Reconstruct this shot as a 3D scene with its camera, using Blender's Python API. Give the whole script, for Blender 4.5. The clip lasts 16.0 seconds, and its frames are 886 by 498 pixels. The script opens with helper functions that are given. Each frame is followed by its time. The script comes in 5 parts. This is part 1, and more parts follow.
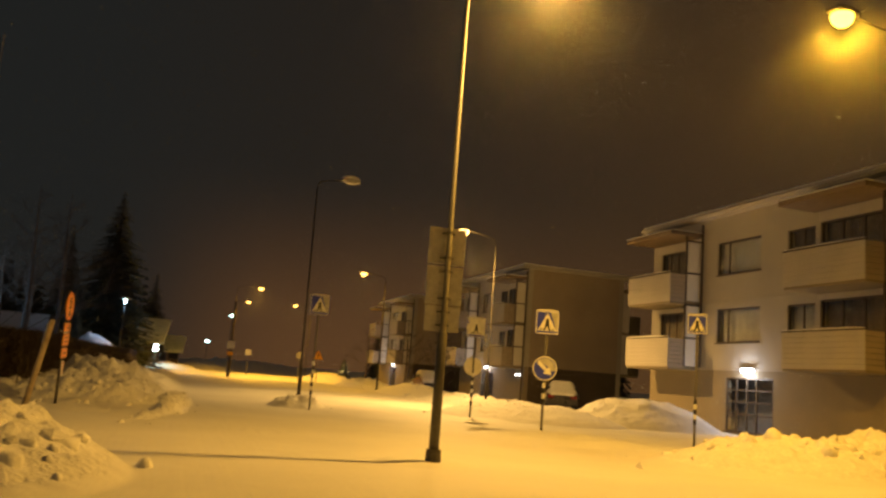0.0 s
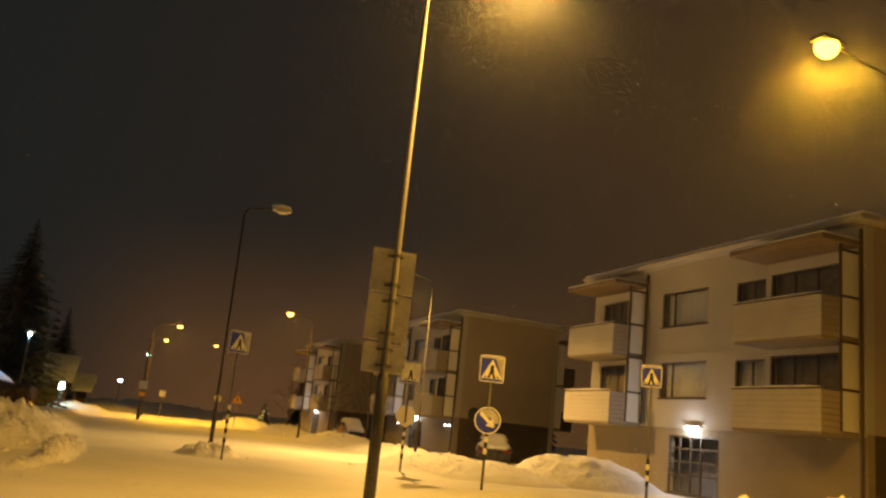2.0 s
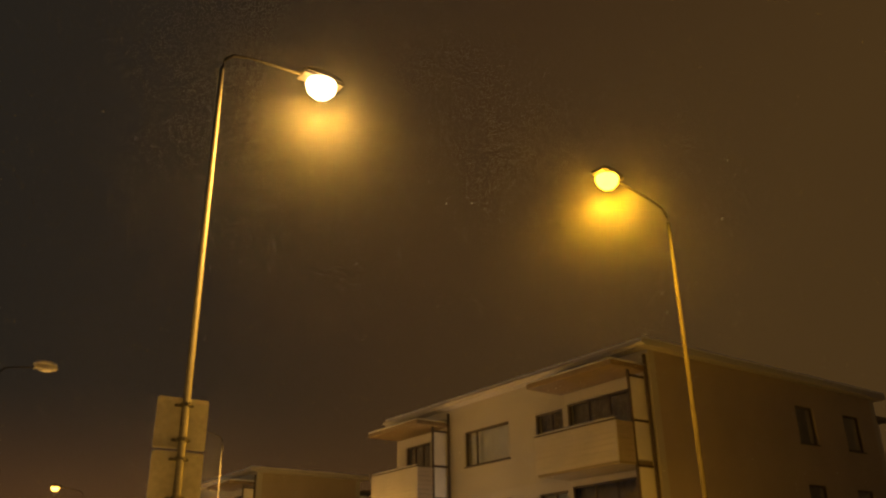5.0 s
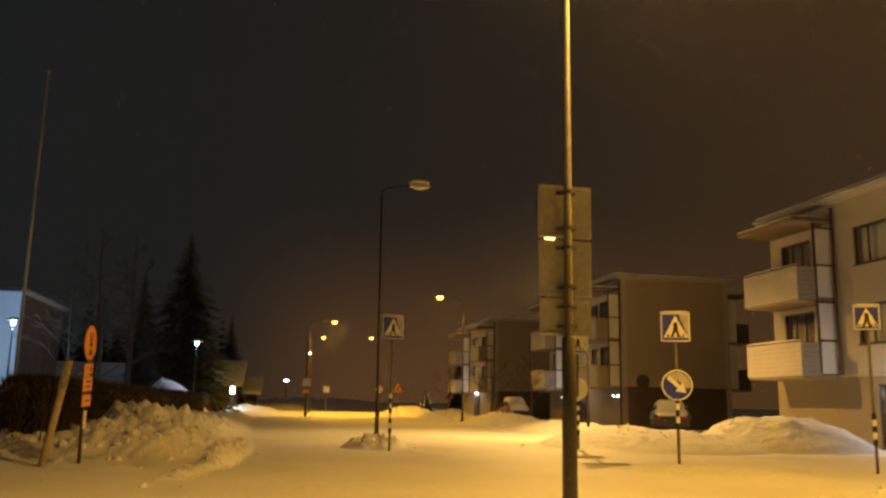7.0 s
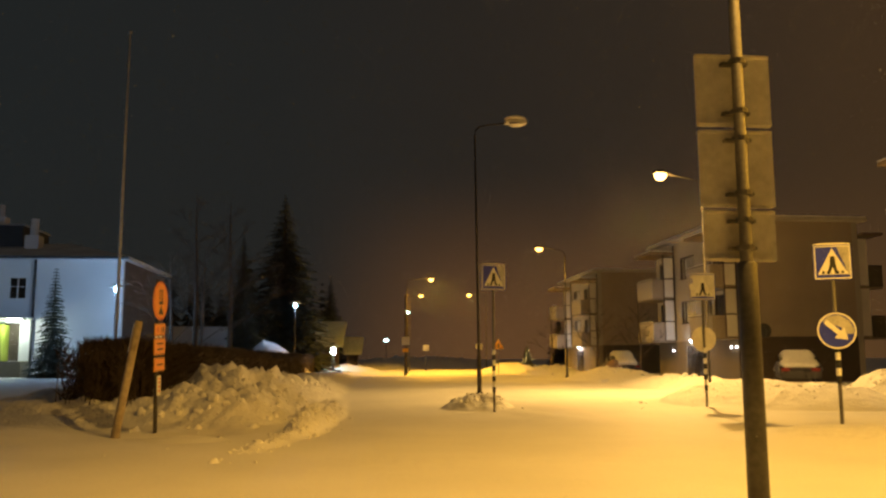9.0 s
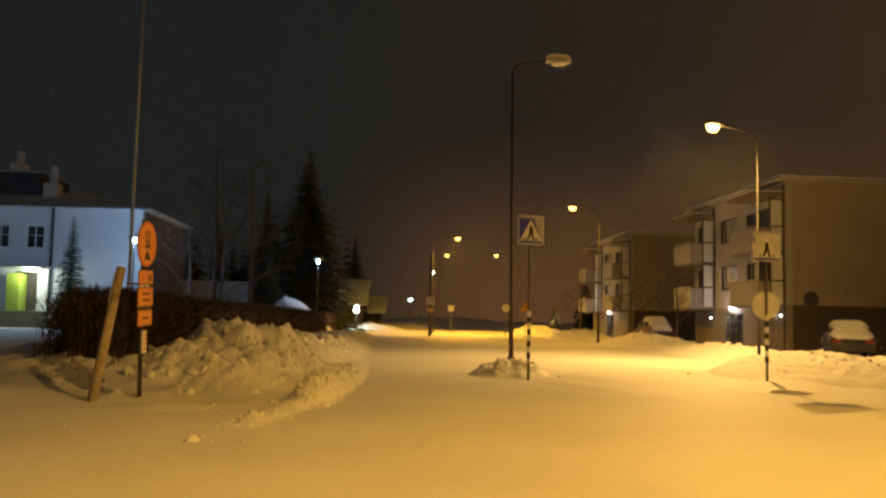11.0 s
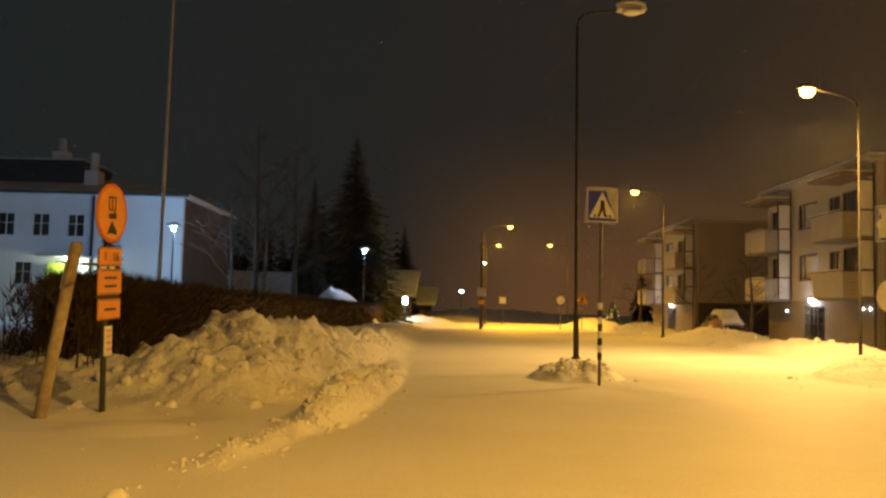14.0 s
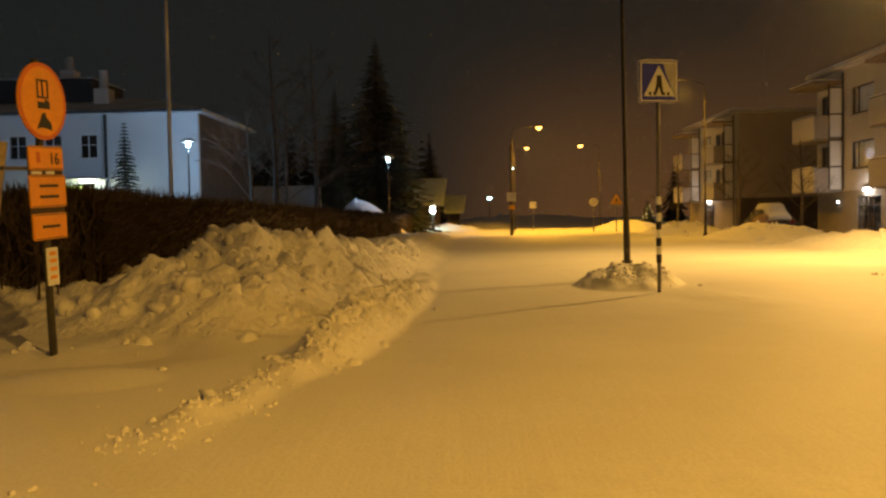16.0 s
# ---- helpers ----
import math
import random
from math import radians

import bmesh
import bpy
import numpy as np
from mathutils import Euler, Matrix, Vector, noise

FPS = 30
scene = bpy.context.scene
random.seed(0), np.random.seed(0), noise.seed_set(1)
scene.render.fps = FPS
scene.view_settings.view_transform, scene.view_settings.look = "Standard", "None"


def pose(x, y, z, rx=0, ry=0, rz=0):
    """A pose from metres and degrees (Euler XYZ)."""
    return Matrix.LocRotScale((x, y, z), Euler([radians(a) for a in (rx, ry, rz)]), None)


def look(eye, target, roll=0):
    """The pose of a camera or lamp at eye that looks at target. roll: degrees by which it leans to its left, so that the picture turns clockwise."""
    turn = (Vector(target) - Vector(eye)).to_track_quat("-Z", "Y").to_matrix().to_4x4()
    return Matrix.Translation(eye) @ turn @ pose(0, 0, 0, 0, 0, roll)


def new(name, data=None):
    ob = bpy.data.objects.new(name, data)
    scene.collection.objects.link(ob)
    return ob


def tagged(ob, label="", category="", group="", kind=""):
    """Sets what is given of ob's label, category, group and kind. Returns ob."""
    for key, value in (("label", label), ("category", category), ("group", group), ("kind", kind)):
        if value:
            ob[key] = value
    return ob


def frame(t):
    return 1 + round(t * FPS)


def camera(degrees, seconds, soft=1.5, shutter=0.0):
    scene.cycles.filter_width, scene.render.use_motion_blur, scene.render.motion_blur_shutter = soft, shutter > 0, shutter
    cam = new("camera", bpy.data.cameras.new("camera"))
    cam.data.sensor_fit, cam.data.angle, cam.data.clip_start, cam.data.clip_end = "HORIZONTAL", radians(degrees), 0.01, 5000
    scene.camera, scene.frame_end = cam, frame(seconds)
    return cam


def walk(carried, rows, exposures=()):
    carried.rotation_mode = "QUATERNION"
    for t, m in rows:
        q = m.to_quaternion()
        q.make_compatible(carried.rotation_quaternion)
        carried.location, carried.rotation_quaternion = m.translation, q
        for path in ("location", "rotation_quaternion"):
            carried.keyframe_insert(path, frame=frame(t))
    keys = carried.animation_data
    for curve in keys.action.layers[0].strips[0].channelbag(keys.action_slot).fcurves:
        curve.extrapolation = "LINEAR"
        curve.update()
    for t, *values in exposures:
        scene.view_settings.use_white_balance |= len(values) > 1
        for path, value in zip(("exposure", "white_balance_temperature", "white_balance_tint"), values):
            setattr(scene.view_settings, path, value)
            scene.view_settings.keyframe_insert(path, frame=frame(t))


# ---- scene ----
cam = camera(56.0, 16.0, 2.4, 0.35)
PATH = [
    (0, (0.077, -1.924, 1.249), (0.657, -0.035, 1.554), 4.4),
    (0.5, (0.251, -1.382, 1.256), (0.925, 0.462, 1.635), 5.3),
    (1, (0.408, -0.838, 1.251), (1.128, 0.979, 1.677), 7.2),
    (1.5, (0.491, -0.325, 1.262), (1.213, 1.493, 1.678), 7.1),
    (2, (0.498, 0.033, 1.268), (1.218, 1.848, 1.7), 6.0),
    (2.5, (0.594, 0.552, 1.351), (1.544, 2.195, 1.982), 2.8),
    (3, (0.752, 0.761, 1.408), (1.874, 2.261, 2.106), 0.7),
    (3.2, (0.745, 0.774, 1.418), (1.865, 2.249, 2.173), 0.7),
    (5.5, (0.72, 0.94, 1.312), (1.781, 2.446, 2.089), -2.1),
    (6, (0.795, 1.26, 1.305), (1.737, 2.937, 1.855), -1.1),
    (6.5, (0.803, 1.442, 1.263), (1.378, 3.304, 1.715), 1.0),
    (7, (0.806, 1.972, 1.241), (1.215, 3.896, 1.604), 1.1),
    (7.5, (0.842, 2.525, 1.239), (1.208, 4.466, 1.55), 0.1),
    (8, (0.913, 3.116, 1.221), (1.11, 5.085, 1.512), -0.0),
    (8.5, (0.993, 3.646, 1.234), (1.185, 5.618, 1.506), -0.2),
    (10.8, (1.148, 6.119, 1.208), (1.277, 8.104, 1.419), 0.9),
    (11, (1.139, 6.322, 1.228), (1.267, 8.311, 1.397), 1.3),
    (11.5, (1.167, 6.843, 1.207), (1.312, 8.834, 1.334), 0.9),
    (12, (1.213, 7.345, 1.197), (1.375, 9.335, 1.324), 0.5),
    (12.5, (1.259, 7.796, 1.223), (1.43, 9.784, 1.362), 0.5),
    (13, (1.295, 8.307, 1.205), (1.48, 10.292, 1.367), 0.4),
    (13.5, (1.323, 8.772, 1.232), (1.443, 10.761, 1.404), 1.2),
    (14, (1.295, 9.295, 1.24), (1.301, 11.289, 1.387), 1.5),
    (14.5, (1.28, 9.846, 1.22), (1.272, 11.845, 1.253), 1.1),
    (15, (1.235, 10.393, 1.2), (1.158, 12.391, 1.143), -0.2),
    (15.5, (1.272, 10.869, 1.18), (1.213, 12.868, 1.122), -1.4),
    (16, (1.242, 11.414, 1.158), (1.183, 13.412, 1.087), -1.0),
]
EXPOSURE = [(0, 0.13, 6500, 10), (0.5, 0.2, 6550, 10), (1, 0.22, 6550, 10), (1.5, 0.18, 6500, 10), (2, 0.16, 6500, 10), (2.5, 0.66, 6700, 10), (3, 0.54, 7000, 10), (5.5, 0.13, 7600, 12), (6, 0.16, 7300, 11), (6.5, 0.25, 6500, 10), (7, -0.03, 6450, 10), (8, 0.34, 6350, 10), (8.5, 0.37, 6350, 10),
            (11, 0.12, 6500, 10), (12, 0.08, 6550, 10), (13, 0.3, 6450, 10), (14, 0.36, 6500, 10), (14.5, 0.14, 6700, 10), (15, 0.11, 6800, 10), (16, 0.08, 6800, 10)]
walk(cam, [(t, look(eye, target, roll)) for t, eye, target, roll in PATH], EXPOSURE)

# ---- world and lights ----
world = bpy.data.worlds.new("night_sky")
scene.world = world
world.use_nodes = True
wn, wl = world.node_tree.nodes, world.node_tree.links
wn.clear()
w_out, w_bg = wn.new("ShaderNodeOutputWorld"), wn.new("ShaderNodeBackground")
w_co, w_sep, w_ramp = wn.new("ShaderNodeTexCoord"), wn.new("ShaderNodeSeparateXYZ"), wn.new("ShaderNodeValToRGB")
w_map = wn.new("ShaderNodeMapRange")
w_map.inputs[1].default_value, w_map.inputs[2].default_value = -0.7, 0.8
# sky colour browns and brightens towards +x for the lamps' haze there
w_ramp.color_ramp.elements[0].color = (0.0090, 0.0118, 0.0126, 1)
w_ramp.color_ramp.elements[1].color = (0.0500, 0.0280, 0.0100, 1)
for at, tint in ((0.40, (0.0118, 0.0118, 0.0108)), (0.55, (0.0155, 0.0124, 0.0095)), (0.68, (0.0210, 0.0145, 0.0092)), (0.82, (0.0355, 0.0197, 0.0088))):
    w_ramp.color_ramp.elements.new(at).color = (*tint, 1)
wl.new(w_co.outputs["Generated"], w_sep.inputs[0])
wl.new(w_sep.outputs[0], w_map.inputs[0])
wl.new(w_map.outputs[0], w_ramp.inputs[0])
# lamplit haze over the street end, painted into the low sky
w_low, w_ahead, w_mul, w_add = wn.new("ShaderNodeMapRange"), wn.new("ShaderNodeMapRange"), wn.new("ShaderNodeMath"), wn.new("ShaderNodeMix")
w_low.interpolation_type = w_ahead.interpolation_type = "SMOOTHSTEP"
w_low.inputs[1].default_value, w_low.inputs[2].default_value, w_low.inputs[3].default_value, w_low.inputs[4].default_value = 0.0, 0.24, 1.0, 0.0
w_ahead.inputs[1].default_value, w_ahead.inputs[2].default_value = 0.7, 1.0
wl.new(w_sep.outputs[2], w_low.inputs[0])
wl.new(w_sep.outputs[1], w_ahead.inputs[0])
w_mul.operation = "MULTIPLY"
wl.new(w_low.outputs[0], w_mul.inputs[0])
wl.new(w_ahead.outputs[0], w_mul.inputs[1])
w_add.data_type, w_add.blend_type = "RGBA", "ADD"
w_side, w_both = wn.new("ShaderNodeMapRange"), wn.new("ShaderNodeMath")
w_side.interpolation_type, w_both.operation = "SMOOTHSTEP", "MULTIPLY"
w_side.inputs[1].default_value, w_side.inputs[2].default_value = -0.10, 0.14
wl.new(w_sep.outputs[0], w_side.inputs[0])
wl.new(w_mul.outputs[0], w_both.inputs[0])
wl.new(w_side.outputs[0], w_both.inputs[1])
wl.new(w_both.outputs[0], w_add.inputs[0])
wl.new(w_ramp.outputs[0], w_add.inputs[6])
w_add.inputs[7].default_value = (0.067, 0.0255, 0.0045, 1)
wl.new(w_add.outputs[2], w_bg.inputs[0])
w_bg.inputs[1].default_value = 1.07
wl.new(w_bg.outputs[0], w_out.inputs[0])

SODIUM = (1.0, 0.47, 0.030)
WARM = (1.0, 0.515, 0.088)
PALE = (1.0, 0.54, 0.120)
COOL = (0.36, 0.62, 1.0)
WHITE = (0.95, 0.96, 1.0)


def point_light(name, place, watts, colour, radius=0.1):
    data = bpy.data.lights.new(name, "POINT")
    data.energy, data.color, data.shadow_soft_size = watts, colour, radius
    ob = new(name, data)
    ob.location = place
    return ob


def down_light(name, place, watts, colour, angle=158, blend=0.55, radius=0.12):
    """A street luminaire's light: all of it goes downwards, fading towards the horizontal."""
    data = bpy.data.lights.new(name, "SPOT")
    data.energy, data.color, data.shadow_soft_size = watts, colour, radius
    data.spot_size, data.spot_blend = radians(angle), blend
    ob = new(name, data)
    ob.location = place
    return ob


# ---- materials ----
def material(name, colour, rough=0.6, metal=0.0, vary=0.12, fine=40.0, coarse=1.5, bump=0.15, stain=None, emit=None, strength=0.0, spread=0.02):
    m = bpy.data.materials.new(name)
    m.use_nodes = True
    n, l = m.node_tree.nodes, m.node_tree.links
    b = n["Principled BSDF"]
    b.inputs["Roughness"].default_value, b.inputs["Metallic"].default_value = rough, metal
    co = n.new("ShaderNodeTexCoord")
    a, c = n.new("ShaderNodeTexNoise"), n.new("ShaderNodeTexNoise")
    a.inputs["Scale"].default_value, c.inputs["Scale"].default_value = fine, coarse
    a.inputs["Detail"].default_value = c.inputs["Detail"].default_value = 4
    l.new(co.outputs["Object"], a.inputs["Vector"])
    l.new(co.outputs["Object"], c.inputs["Vector"])
    add = n.new("ShaderNodeMath")
    add.operation = "ADD"
    l.new(a.outputs["Fac"], add.inputs[0])
    l.new(c.outputs["Fac"], add.inputs[1])
    rng = n.new("ShaderNodeMapRange")
    rng.inputs[1].default_value, rng.inputs[2].default_value = 0.6, 1.4
    l.new(add.outputs[0], rng.inputs[0])
    mix = n.new("ShaderNodeMix")
    mix.data_type = "RGBA"
    dark = stain or tuple(v * (1 - 2.2 * vary) for v in colour)
    mix.inputs[6].default_value = (*[max(0, v) for v in dark], 1)
    mix.inputs[7].default_value = (*[min(1, v * (1 + vary)) for v in colour], 1)
    l.new(rng.outputs[0], mix.inputs[0])
    l.new(mix.outputs[2], b.inputs["Base Color"])
    r2 = n.new("ShaderNodeMapRange")
    r2.inputs[3].default_value, r2.inputs[4].default_value = max(0.03, rough - 0.1), min(1, rough + 0.1)
    l.new(c.outputs["Fac"], r2.inputs[0])
    l.new(r2.outputs[0], b.inputs["Roughness"])
    if bump:
        bp = n.new("ShaderNodeBump")
        bp.inputs["Strength"].default_value, bp.inputs["Distance"].default_value = bump, spread
        l.new(add.outputs[0], bp.inputs["Height"])
        l.new(bp.outputs[0], b.inputs["Normal"])
    if emit:
        b.inputs["Emission Color"].default_value = (*emit, 1)
        b.inputs["Emission Strength"].default_value = strength
    return m


SNOW = material("snow", (0.86, 0.86, 0.87), 0.62, vary=0.09, fine=9.0, coarse=0.8, bump=0.55, spread=0.03)
FILM = material("thin_frozen_snow_film", (0.72, 0.72, 0.72), 0.75, vary=0.14, fine=24, coarse=5, bump=0.3)

FROST = material("grey_hoar_frost", (0.46, 0.46, 0.49), 0.75, vary=0.2, fine=24, coarse=5, bump=0.3)


def add_streaks(m):
    """Faint scraped lines along the street in the packed snow."""
    n, l = m.node_tree.nodes, m.node_tree.links
    co = next(q for q in n if q.bl_idname == "ShaderNodeTexCoord")
    old = next(q for q in n if q.bl_idname == "ShaderNodeBump")
    mp, tx, bp = n.new("ShaderNodeMapping"), n.new("ShaderNodeTexNoise"), n.new("ShaderNodeBump")
    mp.inputs["Scale"].default_value = (9.0, 0.22, 1.0)
    mp.inputs["Rotation"].default_value = (0, 0, radians(4))
    tx.inputs["Scale"].default_value, tx.inputs["Detail"].default_value = 1.0, 3
    bp.inputs["Strength"].default_value, bp.inputs["Distance"].default_value = 0.2, 0.025
    l.new(co.outputs["Object"], mp.inputs["Vector"])
    l.new(mp.outputs[0], tx.inputs["Vector"])
    l.new(tx.outputs["Fac"], bp.inputs["Height"])
    l.new(old.outputs[0], bp.inputs["Normal"])
    l.new(bp.outputs[0], n["Principled BSDF"].inputs["Normal"])


ROAD_SNOW = material("ploughed_street_snow", (0.85, 0.85, 0.86), 0.62, vary=0.08, fine=55.0, coarse=0.3, bump=0.24, spread=0.012)
add_streaks(ROAD_SNOW)
BANK_SNOW = material("crusted_bank_snow", (0.85, 0.85, 0.86), 0.68, vary=0.08, fine=15.0, coarse=4.0, bump=0.8, spread=0.055)
CLOD = material("packed_snow_clod", (0.84, 0.84, 0.85), 0.7, vary=0.08, fine=22.0, coarse=3.0, bump=0.6, spread=0.03)
CLUMP = material("frozen_brown_earth", (0.26, 0.17, 0.11), 0.85, vary=0.25, fine=16, coarse=3, bump=0.6, spread=0.05)
STEEL = material("galvanised_steel", (0.18, 0.172, 0.165), 0.6, 0.5, vary=0.18, fine=30, coarse=3, bump=0.08)
DARK_STEEL = material("weathered_dark_steel", (0.10, 0.095, 0.09), 0.55, 0.4, vary=0.2, fine=25, coarse=2, bump=0.1)
WHITE_PAINT = material("white_painted_pole", (0.78, 0.78, 0.76), 0.45, vary=0.08, fine=12, coarse=1.0, bump=0.04)
# darker than STEEL, to hold down the lamplight on poles and arms
MID_POLE = material("mid_dark_pole", (0.075, 0.068, 0.06), 0.75, 0.1, vary=0.2, fine=25, coarse=2, bump=0.1)
FAR_POLE = material("dark_pole", (0.055, 0.05, 0.046), 0.8, vary=0.2, fine=25, coarse=2, bump=0.1)
for pole_mat in (MID_POLE, FAR_POLE):
    pole_mat.node_tree.nodes["Principled BSDF"].inputs["Specular IOR Level"].default_value = 0.12
PLATE_BACK = material("aluminium_sign_back", (0.58, 0.57, 0.54), 0.55, 0.15, vary=0.14, fine=18, coarse=2.5, bump=0.06)
# lighter copy of PLATE_BACK, painting strong lamplight on the blank disc
BRIGHTENED_BACK = material("brightened_sign_back", (0.76, 0.74, 0.70), 0.6, vary=0.1, fine=18, coarse=2.5, bump=0.06)
SIGN_BLUE = material("blue_reflective_sheet", (0.028, 0.045, 0.55), 0.38, vary=0.12, fine=30, coarse=4, bump=0.03)
SIGN_WHITE = material("white_reflective_sheet", (0.80, 0.80, 0.77), 0.4, vary=0.07, fine=30, coarse=5, bump=0.03)
SIGN_BLACK = material("black_film", (0.015, 0.015, 0.016), 0.5, vary=0.1, fine=30, coarse=4, bump=0.02)
SIGN_ORANGE = material("orange_sign_sheet", (0.88, 0.35, 0.015), 0.42, vary=0.08, fine=30, coarse=4, bump=0.03)
SIGN_RED = material("red_sign_edge", (0.70, 0.16, 0.01), 0.45, vary=0.1, bump=0.02)
SIGN_YELLOW = material("yellow_sign_sheet", (0.85, 0.42, 0.02), 0.45, vary=0.1, bump=0.02)
WOOD = material("weathered_pine", (0.48, 0.395, 0.29), 0.75, vary=0.2, fine=14, coarse=2.5, bump=0.3)
RENDER_WALL = material("pale_rendered_wall", (0.40, 0.38, 0.345), 0.85, vary=0.06, fine=60, coarse=0.6, bump=0.15)
PLINTH = material("sand_coloured_plinth", (0.25, 0.212, 0.15), 0.88, vary=0.1, fine=50, coarse=0.7, bump=0.2)
END_WALL = material("brown_brick_coloured_end_wall", (0.37, 0.315, 0.255), 0.88, vary=0.1, fine=45, coarse=0.5, bump=0.25)
DARK_CLAD = material("dark_brown_cladding", (0.075, 0.057, 0.044), 0.8, vary=0.2, fine=25, coarse=1, bump=0.25)
BOARD = material("white_painted_board", (0.44, 0.415, 0.385), 0.65, vary=0.07, fine=20, coarse=1.2, bump=0.12)
PANEL = material("white_balcony_screen", (0.72, 0.70, 0.66), 0.6, vary=0.05, fine=25, coarse=1.5, bump=0.06)
TRIM = material("dark_window_frame", (0.075, 0.055, 0.04), 0.6, vary=0.2, fine=30, coarse=2, bump=0.08)
SOFFIT = material("wooden_soffit", (0.21, 0.155, 0.105), 0.75, vary=0.15, fine=16, coarse=1.5, bump=0.15)
CURTAIN = material("pale_curtain", (0.55, 0.53, 0.50), 0.9, vary=0.1, fine=12, coarse=3, bump=0.3)
# added behind dark panes in place of the haze they reflect
HAZE_SHEET = material("grey_brown_haze_sheet", (0.20, 0.165, 0.13), 0.9, vary=0.2, fine=10, coarse=3, bump=0.3)
INTERIOR = material("dark_room", (0.22, 0.19, 0.16), 0.9, vary=0.2, bump=0)
SIDE_BOARD = material("darkened_board_wall", (0.13, 0.10, 0.075), 0.85, vary=0.2, fine=20, coarse=1, bump=0.2)
HOUSE_WALL = material("white_rendered_house_wall", (0.74, 0.75, 0.76), 0.85, vary=0.05, fine=50, coarse=0.5, bump=0.12)
HOUSE_ROOF = material("snow_dusted_roof_sheet", (0.70, 0.74, 0.76), 0.7, vary=0.2, fine=6, coarse=0.5, bump=0.2)
# greyed and tinted teal to paint the dim cool light on the sheds
SHED_ROOF = material("teal_dimmed_shed_roof", (0.40, 0.47, 0.49), 0.75, vary=0.2, fine=6, coarse=0.5, bump=0.2)
DARK_ROOF = material("dark_sheet_metal", (0.05, 0.055, 0.06), 0.6, vary=0.2, fine=8, coarse=0.8, bump=0.1)
GREEN_DOOR = material("yellow_green_entrance_wall", (0.45, 0.55, 0.08), 0.7, vary=0.08, bump=0.08)
TWIG = material("bare_hedge_twig", (0.075, 0.053, 0.037), 0.85, vary=0.3, fine=20, coarse=2, bump=0)
BARK = material("dark_bark", (0.09, 0.07, 0.055), 0.9, vary=0.25, fine=18, coarse=2, bump=0.5)
BIRCH = material("birch_bark", (0.13, 0.10, 0.075), 0.85, vary=0.3, fine=12, coarse=2, bump=0.3)
NEEDLE = material("spruce_needle", (0.07, 0.085, 0.06), 0.8, vary=0.3, fine=10, coarse=0.8, bump=0)
FAR_TREE = material("far_wood", (0.040, 0.042, 0.032), 0.9, vary=0.3, fine=2, coarse=0.2, bump=0)
CAR_PAINT = material("dark_car_paint", (0.03, 0.03, 0.035), 0.3, 0.3, vary=0.1, fine=20, coarse=2, bump=0.02)
RUBBER = material("tyre_rubber", (0.02, 0.02, 0.02), 0.9, vary=0.2, bump=0.1)
RED_LENS = material("red_lens", (0.14, 0.008, 0.008), 0.25, vary=0.1, bump=0)
BOWL_WARM = material("glowing_warm_bowl", (0.8, 0.75, 0.6), 0.4, bump=0, emit=(1.0, 0.74, 0.40), strength=11)
BOWL_AMBER = material("glowing_amber_bowl", (0.8, 0.75, 0.6), 0.4, bump=0, emit=(1.0, 0.60, 0.17), strength=7)
BOWL_SODIUM = material("glowing_sodium_bowl", (0.8, 0.7, 0.4), 0.4, bump=0, emit=(1.0, 0.60, 0.055), strength=8)
BOWL_ORANGE = material("glowing_orange_bowl", (0.8, 0.7, 0.4), 0.4, bump=0, emit=(1.0, 0.52, 0.10), strength=6)
BOWL_COOL = material("glowing_cool_bowl", (0.8, 0.85, 0.85), 0.4, bump=0, emit=(0.55, 0.95, 1.0), strength=14)
BOWL_WHITE = material("glowing_white_cover", (0.85, 0.85, 0.85), 0.4, bump=0, emit=(0.92, 0.95, 1.0), strength=16)
BOWL_OFF = material("unlit_frosted_bowl", (0.62, 0.60, 0.55), 0.45, vary=0.06, bump=0.02)
FLAKE = material("snowflake", (0.86, 0.86, 0.87), 0.8, vary=0.04, bump=0)
STRING_LIGHT = material("warm_string_light", (0.8, 0.7, 0.4), 0.4, bump=0, emit=(1.0, 0.75, 0.25), strength=2.5)


def glass_material():
    m = bpy.data.materials.new("window_glass")
    m.use_nodes = True
    b = m.node_tree.nodes["Principled BSDF"]
    b.inputs["Base Color"].default_value = (0.85, 0.88, 0.88, 1)
    b.inputs["Roughness"].default_value = 0.03
    b.inputs["Transmission Weight"].default_value = 1.0
    b.inputs["IOR"].default_value = 1.45
    return m


GLASS = glass_material()


# ---- mesh helpers ----
def finish(name, bm, mat, parent=None, label="", smooth=False):
    me = bpy.data.meshes.new(name)
    bm.to_mesh(me)
    bm.free()
    me.materials.append(mat)
    if smooth:
        for p in me.polygons:
            p.use_smooth = True
    ob = new(name, me)
    if parent:
        ob.parent = parent
    if label:
        ob["label"] = label
    return ob


def part(name, bm, mat, parent, label="", smooth=False):
    return finish(name, bm, mat, parent, label, smooth)


def thing(name, label, category, place=(0, 0, 0), turn=0.0, group=""):
    ob = new(name)
    ob.empty_display_size = 0.2
    ob.matrix_basis = pose(*place, 0, 0, turn)
    return tagged(ob, label, category, group)


